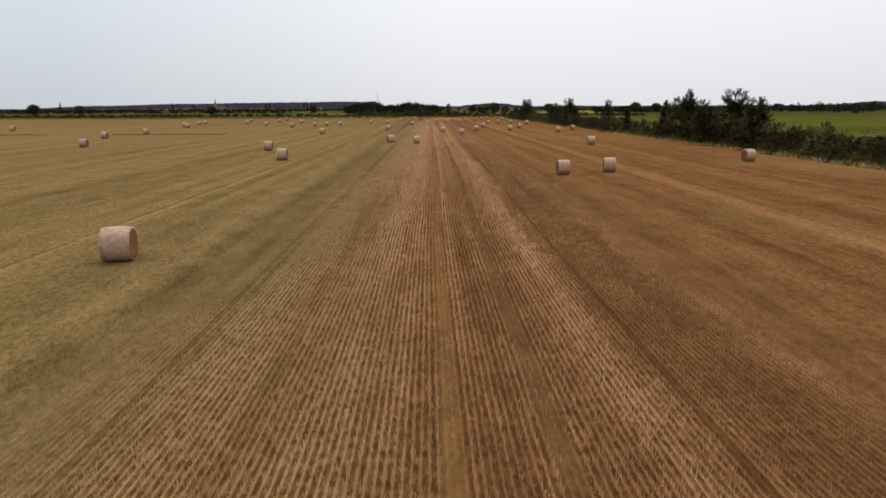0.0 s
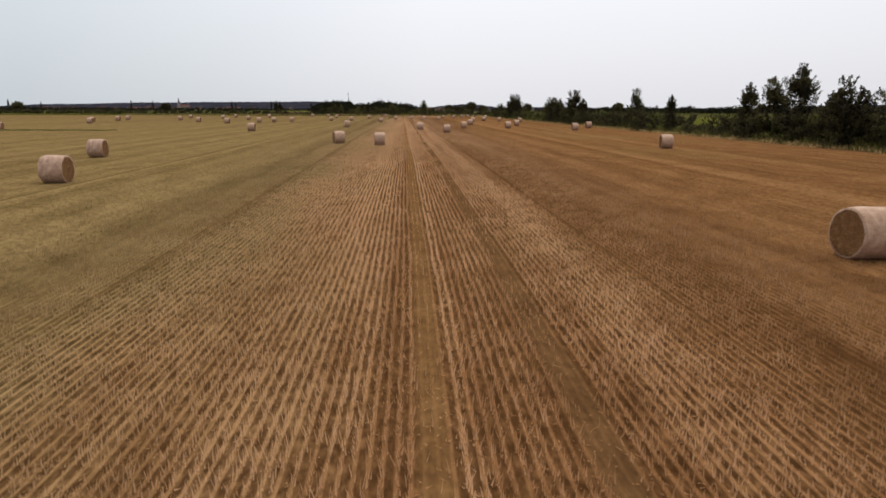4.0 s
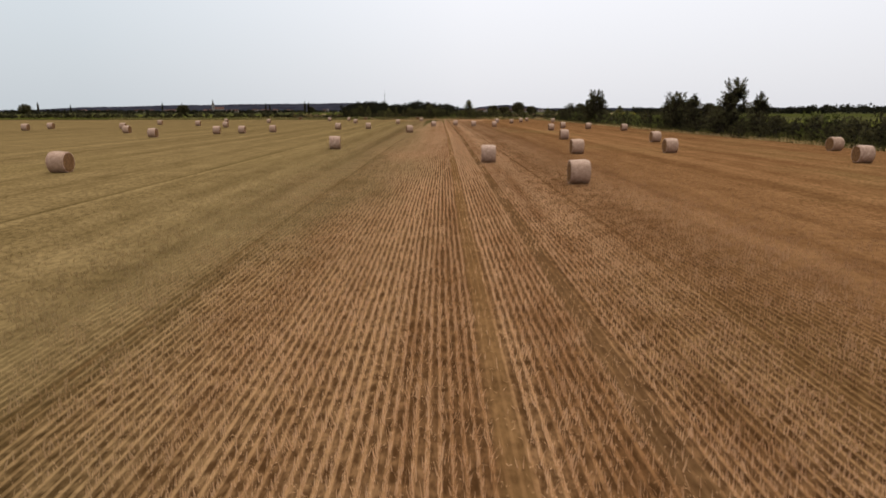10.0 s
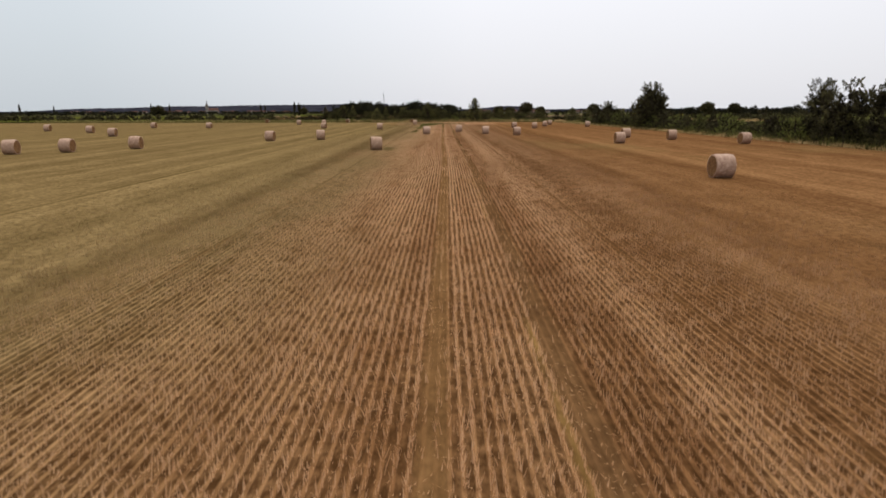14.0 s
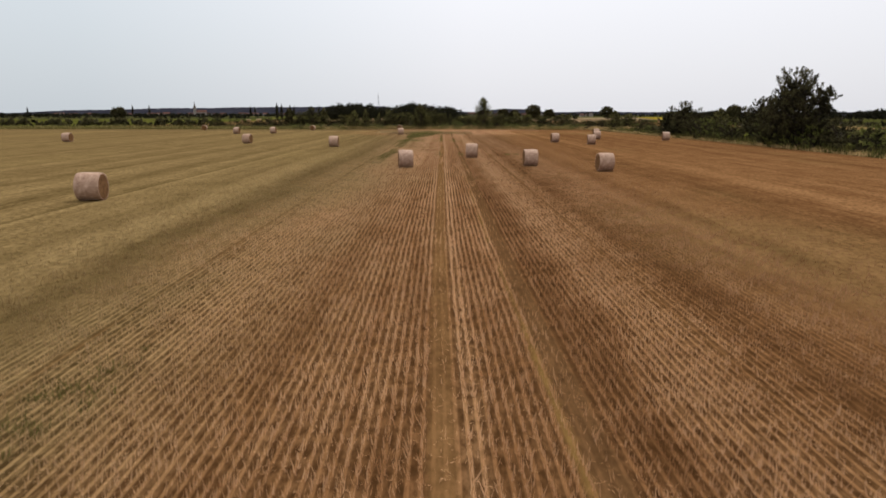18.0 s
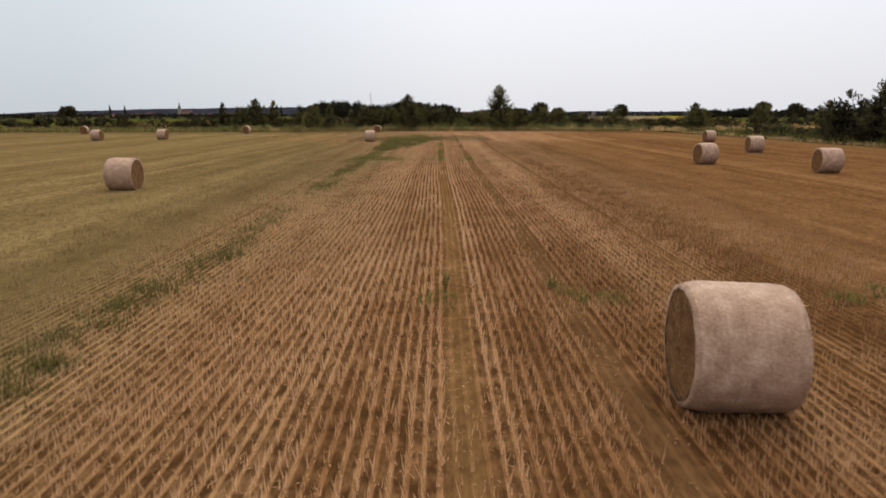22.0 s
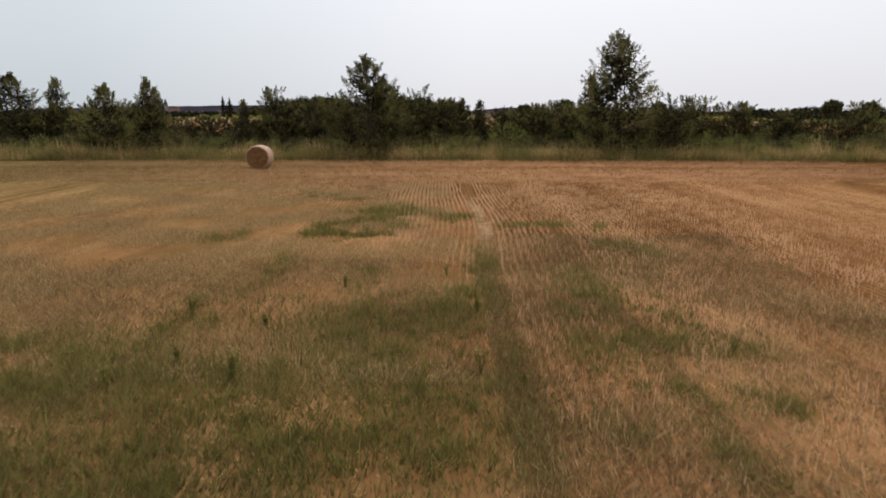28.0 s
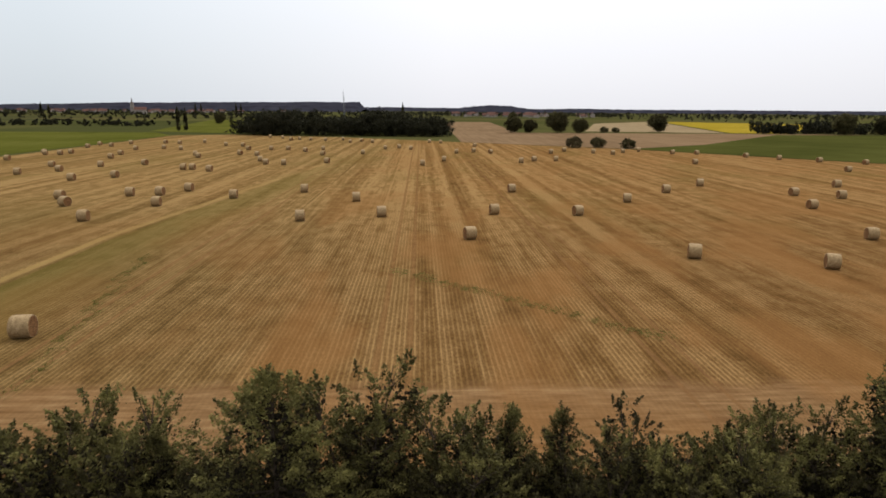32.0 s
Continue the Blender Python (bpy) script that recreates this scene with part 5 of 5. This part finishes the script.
# the hedge along the right-hand side of the field
SIDE = "trees of the side hedge"
for kind, x, y, h0, h, sx in (
    (SIDE_BIRCH, 50, 98, 8.0, 8.0, 1), (SIDE_BIRCH, 51, 107.6, 8.0, 9.5, 1), (SIDE_WILLOW, 49.5, 113, 6.2, 7.8, 1), (SIDE_SPIRE, 50, 124, 7.6, 9.8, 1), (SIDE_BIRCH, 51, 131, 8.0, 8.6, 1), (SIDE_SPIRE, 50, 136, 7.6, 8.0, 1), (SIDE_WILLOW_B, 51, 118, 6.0, 6.0, 1), (SIDE_WILLOW, 50, 103, 6.2, 6.0, 1),
    (SIDE_SPIRE, 50, 163, 7.6, 6.9, 0.8), (SIDE_BIRCH, 51.0, 184, 8.0, 8.8, 0.62), (SIDE_SPIRE, 50, 222, 7.6, 7.2, 1), (SIDE_BIRCH, 50, 231, 8.0, 9.8, 1), (SIDE_WILLOW, 50, 236, 6.2, 6.6, 1), (SIDE_WILLOW, 50, 256, 6.2, 8.0, 1), (SIDE_BIRCH, 51, 263, 8.0, 8.4, 1), (SIDE_SPIRE, 50.5, 250, 7.6, 7.6, 1), (SIDE_WILLOW_B, 49.5, 244, 6, 6.2, 1),
    (SIDE_WILLOW, 49.5, 326, 6.2, 9.6, 1), (SIDE_BIRCH, 50, 331, 8.0, 11.0, 1), (SIDE_WILLOW_B, 51, 335, 6.0, 8.8, 1), (SIDE_WILLOW, 52, 344, 6.2, 7.2, 1), (SIDE_BIRCH, 50, 371, 8.0, 7.2, 1), (SIDE_WILLOW_B, 49.5, 376, 6.0, 6.4, 1), (SIDE_WILLOW, 50, 366, 6.2, 5.8, 1), (SIDE_WILLOW, 52, 383, 6.2, 4.8, 1), (SIDE_WILLOW_B, 52, 62, 6, 5, 1), (SIDE_WILLOW, 52, 48, 6.2, 5.2, 1)):
    grow(kind, x, y, g.uniform(0, 360), sx * h / h0, "dark green tree in the hedge beside the field", "tree", SIDE, h / h0)
y = 20.0
while y < 402:
    tall = 3.6 if y < 140 else 1.6 if 145 < y < 163 else 3.7 if y < 275 else 3.3 if y < 325 else 3.7 if y < 382 else 1.9
    kind = g.choice((SIDE_SHRUB, SIDE_SHRUB_B, SIDE_SHRUB_PALE, SIDE_SHRUB_PALE) if 275 < y < 322 or 345 < y < 375 else (SIDE_SHRUB, SIDE_SHRUB_B, SIDE_SHRUB, SIDE_SHRUB_B, SIDE_SHRUB_PALE))
    s = tall * g.uniform(0.75, 1.25) / (3.2 if kind is not SIDE_SHRUB_PALE else 2.6)
    grow(kind, 49.6 + g.gauss(0, 0.9), y + g.uniform(-1, 1), g.uniform(0, 360), s, "rounded dark shrub of the side hedge", "shrub", "shrubs of the side hedge")
    y += g.uniform(2.6, 3.8)



def weed_plant(seed, h):
    """A single tall weed: thin stems with small leaves."""
    rnd = np.random.RandomState(seed)
    bm = bmesh.new()
    cs = []
    for k in range(5):
        a = rnd.uniform(0, 6.283)
        tip = Vector((0.28 * h * math.cos(a) * rnd.rand(), 0.28 * h * math.sin(a) * rnd.rand(), h * rnd.uniform(0.7, 1.0)))
        limb(bm, (0, 0, -0.03), tip, 0.012, 0.004, 4)
        cs += [tip * e for e in (0.35, 0.55, 0.75, 0.92)]
    c = np.array([tuple(q) for q in cs])
    v, f = leaves(rnd, c, np.full(len(c), 0.16 * h), 5, 0.05)
    ob = new("weed", None)
    part("stems", bm_mesh("stems", bm, M_WEED), ob)
    part("foliage", mesh_np("foliage", v, f, M_WEED), ob)
    return ob


WEEDS = [weed_plant(95, 0.36), weed_plant(96, 0.28)]
for i, (x, y) in enumerate([(-4.0, 395.8), (-2.6, 395.2), (0.3, 398.5), (0.8, 396.0), (0.7, 393.4), (-3.4, 393.7), (-3.9, 392.8), (1.2, 392.9), (-2.5, 393.2), (-1.7, 397.6), (4.4, 394.2), (0.9, 350.6), (0.85, 312)]):
    grow(WEEDS[i % 2], x, y, g.uniform(0, 360), g.uniform(0.7, 1.2), "single green weed standing in the stubble", "weed", "weeds in the stubble")

# ---- tall grass ----
def meadow(name, x0, x1, y0, y1, count, h, w, material, seed, label, lean=0.25, clump=0.0, full=0.0):
    rnd = np.random.RandomState(seed)
    x, y = rnd.uniform(x0, x1, count), rnd.uniform(y0, y1, count)
    f = smooth_noise(x * 0.5, y * 0.8, seed)
    keep = rnd.rand(count) < np.clip(0.75 + full + clump * f, 0, 1)
    x, y, f = x[keep], y[keep], f[keep]
    v, t = blades(x, y, h * (1 + 0.3 * f) * rnd.uniform(0.5, 1.3, len(x)), w * rnd.uniform(0.6, 1.5, len(x)), lean, rnd)
    tagged(new(name, mesh_np(name, v, t, material)), label, "grass", kind="stuff")


meadow("weed_strip", -5.4, -4.3, 328, 367, 5000, 0.14, 0.024, M_RANK, 85, "strip of green weeds along a seed row", 0.4, 0.9, -0.1)
meadow("weed_strip", -5.3, -4.5, 298, 328, 3200, 0.12, 0.024, M_RANK, 86, "strip of green weeds along a seed row", 0.4, 1.0, -0.3)
meadow("thin_weeds", -2.1, -0.8, 15, 20, 800, 0.10, 0.02, M_WEED, 87, "thin patch of weeds between the rows", 0.4, 0.6)
meadow("dead_grass", -11, 3, 383, 400, 60000, 0.12, 0.014, M_DEAD, 69, "matted dead grass among the stubble", 0.6, 0.4)
meadow("pale_grass", -15, 0.6, 393, 416.5, 180000, 0.10, 0.016, M_PALE_GRASS, 88, "matted pale grass among the stubble", 0.7, 0.7, -0.15)
meadow("dead_grass", 0.9, 8.0, 385, 403, 60000, 0.11, 0.015, M_DEAD, 89, "matted dead grass beside the wheel tracks", 0.7, 0.6)
meadow("pale_grass", 0.9, 8.0, 385, 403, 45000, 0.10, 0.015, M_PALE_GRASS, 90, "matted pale grass beside the wheel tracks", 0.7, 0.7, -0.1)
meadow("dry_grass", -40, 40, 431.3, 434.2, 40000, 0.8, 0.018, M_DRY, 70, "tall dry straw-coloured grass at the field's edge", 0.28, 1.3, -0.38)
meadow("seed_heads", -40, 40, 432.6, 435.0, 9000, 1.15, 0.032, M_DRY, 84, "pale seed heads standing above the grass", 0.16, 1.2, -0.5)
meadow("green_grass", -40, 40, 431.1, 434.6, 50000, 0.75, 0.026, M_GRASS, 71, "tall green grass at the field's edge", 0.45, 0.5)
meadow("lush_grass", -40, 40, 431.6, 435.0, 20000, 0.8, 0.03, M_LUSH, 83, "lush green grass in the strip between field and hedge", 0.4, 1.0, -0.2)
meadow("track_side_grass", -40, 40, 440.0, 442.2, 22000, 0.38, 0.035, M_GRASS, 79, "olive grass leaning over the track", 0.45, 0.8)
meadow("herbs", -40, 40, 433.6, 441.8, 14000, 0.6, 0.05, M_HERB, 72, "rank green herbs and nettles", 0.5, 1.2)
meadow("track_tufts", -40, 40, 441.5, 443.8, 20000, 0.3, 0.03, M_GRASS, 70, "grass tufts growing over the dirt track", 0.45, 2.2)
meadow("track_grass", -40, 40, 443.2, 447.2, 46000, 0.34, 0.035, M_GRASS, 73, "green grass between the track and the hedge", 0.3, 0.6)
meadow("edge_grass_west", -160, -40, 431.6, 441, 22000, 0.9, 0.13, M_GRASS, 74, "tall green grass along the far edge", 0.25, 0.5)
meadow("edge_grass_east", 40, 130, 431.6, 441, 12000, 0.8, 0.12, M_DRY, 75, "tall grass along the far edge", 0.25, 0.7)
meadow("side_grass", 46, 49.0, 10, 425, 26000, 0.42, 0.07, M_DRY, 76, "pale dry grass at the foot of the side hedge", 0.25, 0.7)
meadow("side_grass_green", 46.4, 56, 10, 425, 26000, 0.85, 0.13, M_HERB, 77, "green grass under the side hedge", 0.3, 0.7)

def thicket(name, x0, x1, y0, y1, count, h, per, size, material, seed, label, core=0):
    """Low leafy growth in lumps, one mesh."""
    rnd = np.random.RandomState(seed)
    x, y = rnd.uniform(x0, x1, count), rnd.uniform(y0, y1, count)
    hh = h * (rnd.uniform(0.65, 1.15, count) if core else rnd.uniform(0.35, 1.25, count)) * np.clip(1 + 0.5 * smooth_noise(x * 0.4, y * 0.5, seed), 0.5, 1.2)
    r = np.maximum(0.14, hh * 0.42)
    if core:
        v, f = leaves(rnd, np.stack([x, y, hh - r], 1), r, per, size, 1.0, core)
    else:  # near growth: each plant a few rounded leafy heads
        k = 3
        q = np.repeat(r, k)
        a = np.stack([np.repeat(x, k) + rnd.normal(0, 0.6, count * k) * q, np.repeat(y, k) + rnd.normal(0, 0.6, count * k) * q, np.repeat(hh, k) * rnd.uniform(0.35, 0.85, count * k)], 1)
        v, f = leaves(rnd, a, q * rnd.uniform(0.45, 0.8, count * k), per / k, size, 1.2)
    tagged(new(name, mesh_np(name, v, f, material)), label, "undergrowth", kind="stuff")


thicket("nettles", -45, 45, 434.2, 441.0, 520, 1.3, 240, 0.075, M_LEAF, 90, "lumpy dark green nettles and brambles")
thicket("dark_brambles", -45, 45, 434.0, 441.0, 480, 1.25, 220, 0.075, M_LEAF_DARK, 93, "dark bramble thicket in the grass strip")
thicket("pale_herbs", -45, 45, 433.4, 440.6, 300, 1.25, 240, 0.065, M_LEAF_PALE, 91, "lighter green herbs in the grass strip")
# near-black leaves, coloured as the shade under the brambles
thicket("bramble_stems", -45, 45, 433.8, 441.2, 1800, 0.75, 40, 0.16, M_INNER_SHADE, 97, "near-black leaves standing in for the shade under the brambles")
thicket("sage_herbs", -45, 45, 432.6, 438.5, 420, 0.9, 60, 0.06, M_WEED, 94, "yellowish green herbs at the field's edge")
thicket("hedge_foot", -60, 60, 446.2, 450.3, 900, 1.8, 70, 0.12, M_LEAF_DARK, 92, "dark undergrowth at the foot of the hedge")
# near-black leaves, coloured as the shade within the back hedge
thicket("hedge_inside", -60, 60, 447.0, 449.6, 800, 1.8, 60, 0.2, M_INNER_SHADE, 98, "near-black leaves standing in for the shade inside the back hedge")
thicket("far_hedge_west", -420, -74, 444.5, 448.5, 1500, 3.0, 20, 0.34, M_LEAF_DARK, 95, "long dark hedge far along the field's end", 4)
thicket("far_hedge_east", 74, 150, 446, 450, 220, 3.2, 24, 0.3, M_LEAF_DARK, 96, "dark hedge far along the field's end", 4)
for ya, yb, tall in ((14, 140, 3.2), (140, 147, 3.2), (147, 163, 1.5), (163, 222, 3.4), (222, 275, 3.3), (275, 325, 2.6), (325, 385, 3.1), (385, 404, 1.8)):
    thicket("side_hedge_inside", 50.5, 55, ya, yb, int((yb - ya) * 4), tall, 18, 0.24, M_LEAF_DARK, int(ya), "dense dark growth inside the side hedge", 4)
meadow("green_streak", -80, -52, 163.5, 168.5, 11000, 0.15, 0.10, M_WEED, 78, "dull green streak of weeds in the stubble", 0.5, 0.9)
meadow("green_streak", -114, -97, 163.5, 167, 6000, 0.15, 0.10, M_WEED, 79, "dull green streak of weeds in the stubble", 0.5, 0.9)


# ---- distance: woods, trees, village ----
def wood(name, outline, count, h, seed, label, per=60, size=0.9, material=None):
    """A far wood: many crowns in one mesh, over a rectangle (x0, x1, y0, y1)."""
    rnd = np.random.RandomState(seed)
    x0, x1, y0, y1 = outline
    x, y = rnd.uniform(x0, x1, count), rnd.uniform(y0, y1, count)
    hh = h * rnd.uniform(0.55, 1.08, count) * (0.92 + 0.10 * np.sin(x * 0.13 + seed) + 0.06 * np.sin(x * 0.41))
    cs, rs = [], []
    for a, b, c in zip(x, y, hh):
        for k in range(5):
            u = rnd.uniform(0.12, 0.9)
            cs.append((a + rnd.normal(0, 0.14) * h, b + rnd.normal(0, 0.14) * h, c * u)), rs.append(c * rnd.uniform(0.12, 0.22))
    v, f = leaves(rnd, np.array(cs), np.array(rs), per // 5, size, 1.0, 3)
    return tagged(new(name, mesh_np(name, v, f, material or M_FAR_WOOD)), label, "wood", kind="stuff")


wood("small_wood", (-98, 14, 762, 800), 420, 13.0, 80, "dark dense wood beyond the stubble field", 150, 0.8)
wood("field_wood_east", (212, 420, 828, 850), 360, 9.0, 81, "dark hedge-like wood beside a green field", 90, 1.0)
wood("village_trees_west", (-640, -200, 900, 960), 260, 5.5, 82, "dark trees in front of the village", 80, 1.2)
wood("village_trees", (-900, -180, 1420, 1800), 620, 6.5, 83, "trees among the village houses", 60, 1.4)
wood("village_trees_north", (-150, 420, 1650, 1900), 420, 9, 84, "trees among far red roofs", 60, 1.4)
wood("plain_trees_east", (300, 1500, 1250, 1800), 420, 9, 85, "scattered far trees on the plain", 60, 1.6)
wood("edge_wood_west", (-1400, -500, 1050, 1150), 220, 6, 86, "far line of dark trees", 60, 1.6)
wood("tree_line_north", (-1500, 1600, 2000, 2300), 700, 8, 88, "far lines of dark trees on the plain", 50, 2.2)
wood("tree_line_west", (-1300, -260, 1180, 1330), 230, 5.5, 89, "far line of dark trees before the village", 60, 1.6)
wood("far_wood_east", (450, 1250, 870, 940), 620, 12, 92, "long dark wood beyond the green field", 60, 1.5)
wood("side_wood", (430, 560, 300, 900), 160, 12, 87, "dark wood behind the green field", 70, 1.6)

def far_tree(name, seed, h, w, low, clumps):
    """A tree seen from far off: a short trunk under a rounded, lumpy crown."""
    rnd = np.random.RandomState(seed)
    bm = bmesh.new()
    limb(bm, (0, 0, -0.05), (0, 0, h * 0.6), h * 0.025, h * 0.012)
    for k in range(5):
        limb(bm, (0, 0, h * (low + 0.05)), (math.cos(k * 1.26) * w * 0.3, math.sin(k * 1.26) * w * 0.3, h * 0.6), h * 0.012, h * 0.004, 4)
    d = rnd.normal(0, 1, (clumps, 3))
    d /= np.linalg.norm(d, axis=1)[:, None]
    c = d * (rnd.uniform(0.2, 1, clumps) ** 0.5)[:, None] * np.array([w * 0.40, w * 0.40, h * (1 - low) * 0.42]) + np.array([0, 0, h * (low + (1 - low) * 0.48)])
    ob = new(name, None)
    part("trunk", bm_mesh("trunk", bm, M_BARK), ob)
    part("crown", mesh_np("crown", *leaves(rnd, c, h * rnd.uniform(0.08, 0.15, clumps), 40, 0.045 * h, 1.0, 6), M_LEAF_DARK), ob)
    return ob


FAR_TREE = far_tree("tree", 9, 13, 16, 0.02, 150)
FAR_POPLAR = tree("poplar", 10, 15, 3.4, 0.03, 60, 24, 0.6, M_LEAF_DARK, "spire")
FAR_BUSH = far_tree("bush", 11, 4.8, 8.0, -0.12, 130)
for x, y, s in ((56, 826, 0.8), (66, 824, 0.7), (84, 828, 1.1), (97, 824, 0.75), (158, 858, 1.0), (262, 822, 1.1), (290, 826, 1.0), (106, 1180, 0.9), (-175, 1000, 0.8), (-238, 722, 0.8), (-412, 690, 0.95), (-372, 705, 0.85)):
    grow(FAR_TREE, x, y, g.uniform(0, 360), s, "large dark field tree standing alone", "tree", "far field trees")
for x, y, s in ((-147, 826, 0.95), (-143.5, 829, 0.9), (-690, 1240, 1.25), (-640, 1250, 1.0), (-386, 1560, 1.4), (-378, 1565, 1.3), (-250, 1320, 1.3), (-244, 1322, 1.2), (-30, 1500, 1.6), (-420, 1180, 1.1), (-520, 1340, 1.3)):
    grow(FAR_POPLAR, x, y, g.uniform(0, 360), s, "tall narrow dark poplar on the plain", "tree", "far poplars")
for x, y, s in ((58, 674, 1.0), (67.5, 675, 0.95), (77.5, 670, 0.9), (116, 838, 0.9), (124, 840, 0.8)):
    grow(FAR_BUSH, x, y, g.uniform(0, 360), s, "rounded dark bush at the field's edge", "bush", "far bushes")


def box(bm, x0, x1, y0, y1, z0, z1):
    m = Matrix.LocRotScale(((x0 + x1) / 2, (y0 + y1) / 2, (z0 + z1) / 2), None, (x1 - x0, y1 - y0, z1 - z0))
    bmesh.ops.create_cube(bm, size=1, matrix=m)


def house(length, depth, wall, roof):
    ob = new("house", None)
    bm = bmesh.new()
    box(bm, -length / 2, length / 2, -depth / 2, depth / 2, -0.2, wall)
    a, b = depth / 2, length / 2
    for s in (-1, 1):
        t = [bm.verts.new(p) for p in ((s * b, -a, wall), (s * b, a, wall), (s * b, 0, wall + roof))]
        bm.faces.new(t)
    part("wall", bm_mesh("wall", bm, M_WALLS), ob, "pale rendered walls")
    e = 0.5
    v = [(-b - e, -a - e, wall - 0.3), (b + e, -a - e, wall - 0.3), (b + e, 0, wall + roof + 0.1), (-b - e, 0, wall + roof + 0.1), (b + e, a + e, wall - 0.3), (-b - e, a + e, wall - 0.3)]
    v += [(x, y, z + 0.25) for x, y, z in v]
    f = [(0, 1, 2, 3), (3, 2, 4, 5), (9, 8, 7, 6), (11, 10, 8, 9), (0, 6, 7, 1), (1, 7, 8, 2), (2, 8, 10, 4), (4, 10, 11, 5), (5, 11, 9, 3), (3, 9, 6, 0)]
    part("roof", mesh_of("roof", v, f, M_ROOF), ob, "red tiled gable roof")
    for k in range(3):
        bm = bmesh.new()
        cx = -b + length * (k + 0.5) / 3
        box(bm, cx - 0.6, cx + 0.6, -a - 0.04, -a + 0.1, 1.0, 2.3)
        part("window", bm_mesh("window", bm, M_GLASS), ob)
    bm = bmesh.new()
    box(bm, b * 0.4 - 0.3, b * 0.4 + 0.3, -0.9, -0.3, wall + roof * 0.5, wall + roof + 0.9)
    part("chimney", bm_mesh("chimney", bm, M_ROOF), ob)
    return ob


HOUSES = [house(11, 8, 3.4, 3.4), house(14, 8, 4.6, 3.2), house(9, 9, 3.2, 4.0)]
first = set()
hr = random.Random(30)
SPOTS = [(hr.uniform(60, 330), hr.uniform(1560, 1780)) for _ in range(34)] + [(hr.uniform(-1050, -300), hr.uniform(1800, 2250)) for _ in range(46)]
for i, (x, y) in enumerate(SPOTS):
    kind = HOUSES[i % 3]
    m = at(x, y, 0, hr.choice((0, 90, 10, -15)) + hr.uniform(-8, 8), hr.uniform(0.8, 1.1))
    if i < 3:
        ob = kind
        ob.matrix_basis = m
    else:
        ob = copy_thing(kind, m)
        ob.matrix_basis = m
    tagged(ob, "village house with pale walls and red roof", "house", "village houses")


def church(x, y):
    ob = new("church", None)
    bm = bmesh.new()
    box(bm, -3, 3, -3, 3, 0, 19)
    part("tower", bm_mesh("tower", bm, M_WALLS), ob, "white rendered tower")
    bm = bmesh.new()
    bmesh.ops.create_cone(bm, cap_ends=True, segments=8, radius1=3.6, radius2=1.0, depth=4, matrix=Matrix.Translation((0, 0, 21)))
    bmesh.ops.create_cone(bm, cap_ends=True, segments=8, radius1=1.4, radius2=0.05, depth=9, matrix=Matrix.Translation((0, 0, 27.2)))
    part("spire", bm_mesh("spire", bm, M_SPIRE), ob, "dark slender spire")
    bm = bmesh.new()
    box(bm, 3, 24, -5, 5, 0, 8)
    part("nave", bm_mesh("nave", bm, M_WALLS), ob, "white rendered nave")
    v = [(3, -5.6, 7.8), (24.5, -5.6, 7.8), (24.5, 0, 13), (3, 0, 13), (24.5, 5.6, 7.8), (3, 5.6, 7.8)]
    part("roof", mesh_of("roof", v, [(0, 1, 2, 3), (3, 2, 4, 5), (0, 3, 5), (1, 4, 2), (0, 5, 4, 1)], M_ROOF), ob, "red tiled roof")
    for z in (10, 15.5):
        bm = bmesh.new()
        box(bm, -0.7, 0.7, -3.06, -2.9, z, z + 2.2)
        part("window", bm_mesh("window", bm, M_GLASS), ob)
    ob.matrix_basis = at(x, y, 0, 20)
    tagged(ob, "white village church with a dark pointed spire", "church")


church(-540, 1670)


def mast(x, y, h):
    ob = new("radio_mast", None)
    bm = bmesh.new()
    for k in range(3):
        a = k * 2.0944
        limb(bm, (1.1 * math.cos(a), 1.1 * math.sin(a), 0), (0.5 * math.cos(a), 0.5 * math.sin(a), h), 0.16, 0.12, 5)
    part("legs", bm_mesh("legs", bm, M_STEEL), ob)
    bm = bmesh.new()
    for i in range(int(h / 3)):
        for k in range(3):
            a, b = k * 2.0944, (k + 1) * 2.0944
            r = 1.1 - 0.6 * i * 3 / h
            limb(bm, (r * math.cos(a), r * math.sin(a), 3 * i), (r * math.cos(b), r * math.sin(b), 3 * i + 3), 0.07, 0.07, 4)
    part("lattice", bm_mesh("lattice", bm, M_STEEL), ob)
    bm = bmesh.new()
    limb(bm, (0, 0, h - 0.5), (0, 0, h + 5), 0.1, 0.05, 5)
    part("aerial", bm_mesh("aerial", bm, M_STEEL), ob)
    ob.matrix_basis = at(x, y)
    tagged(ob, "thin grey lattice radio mast on the skyline", "mast")


mast(-97, 1250, 34)
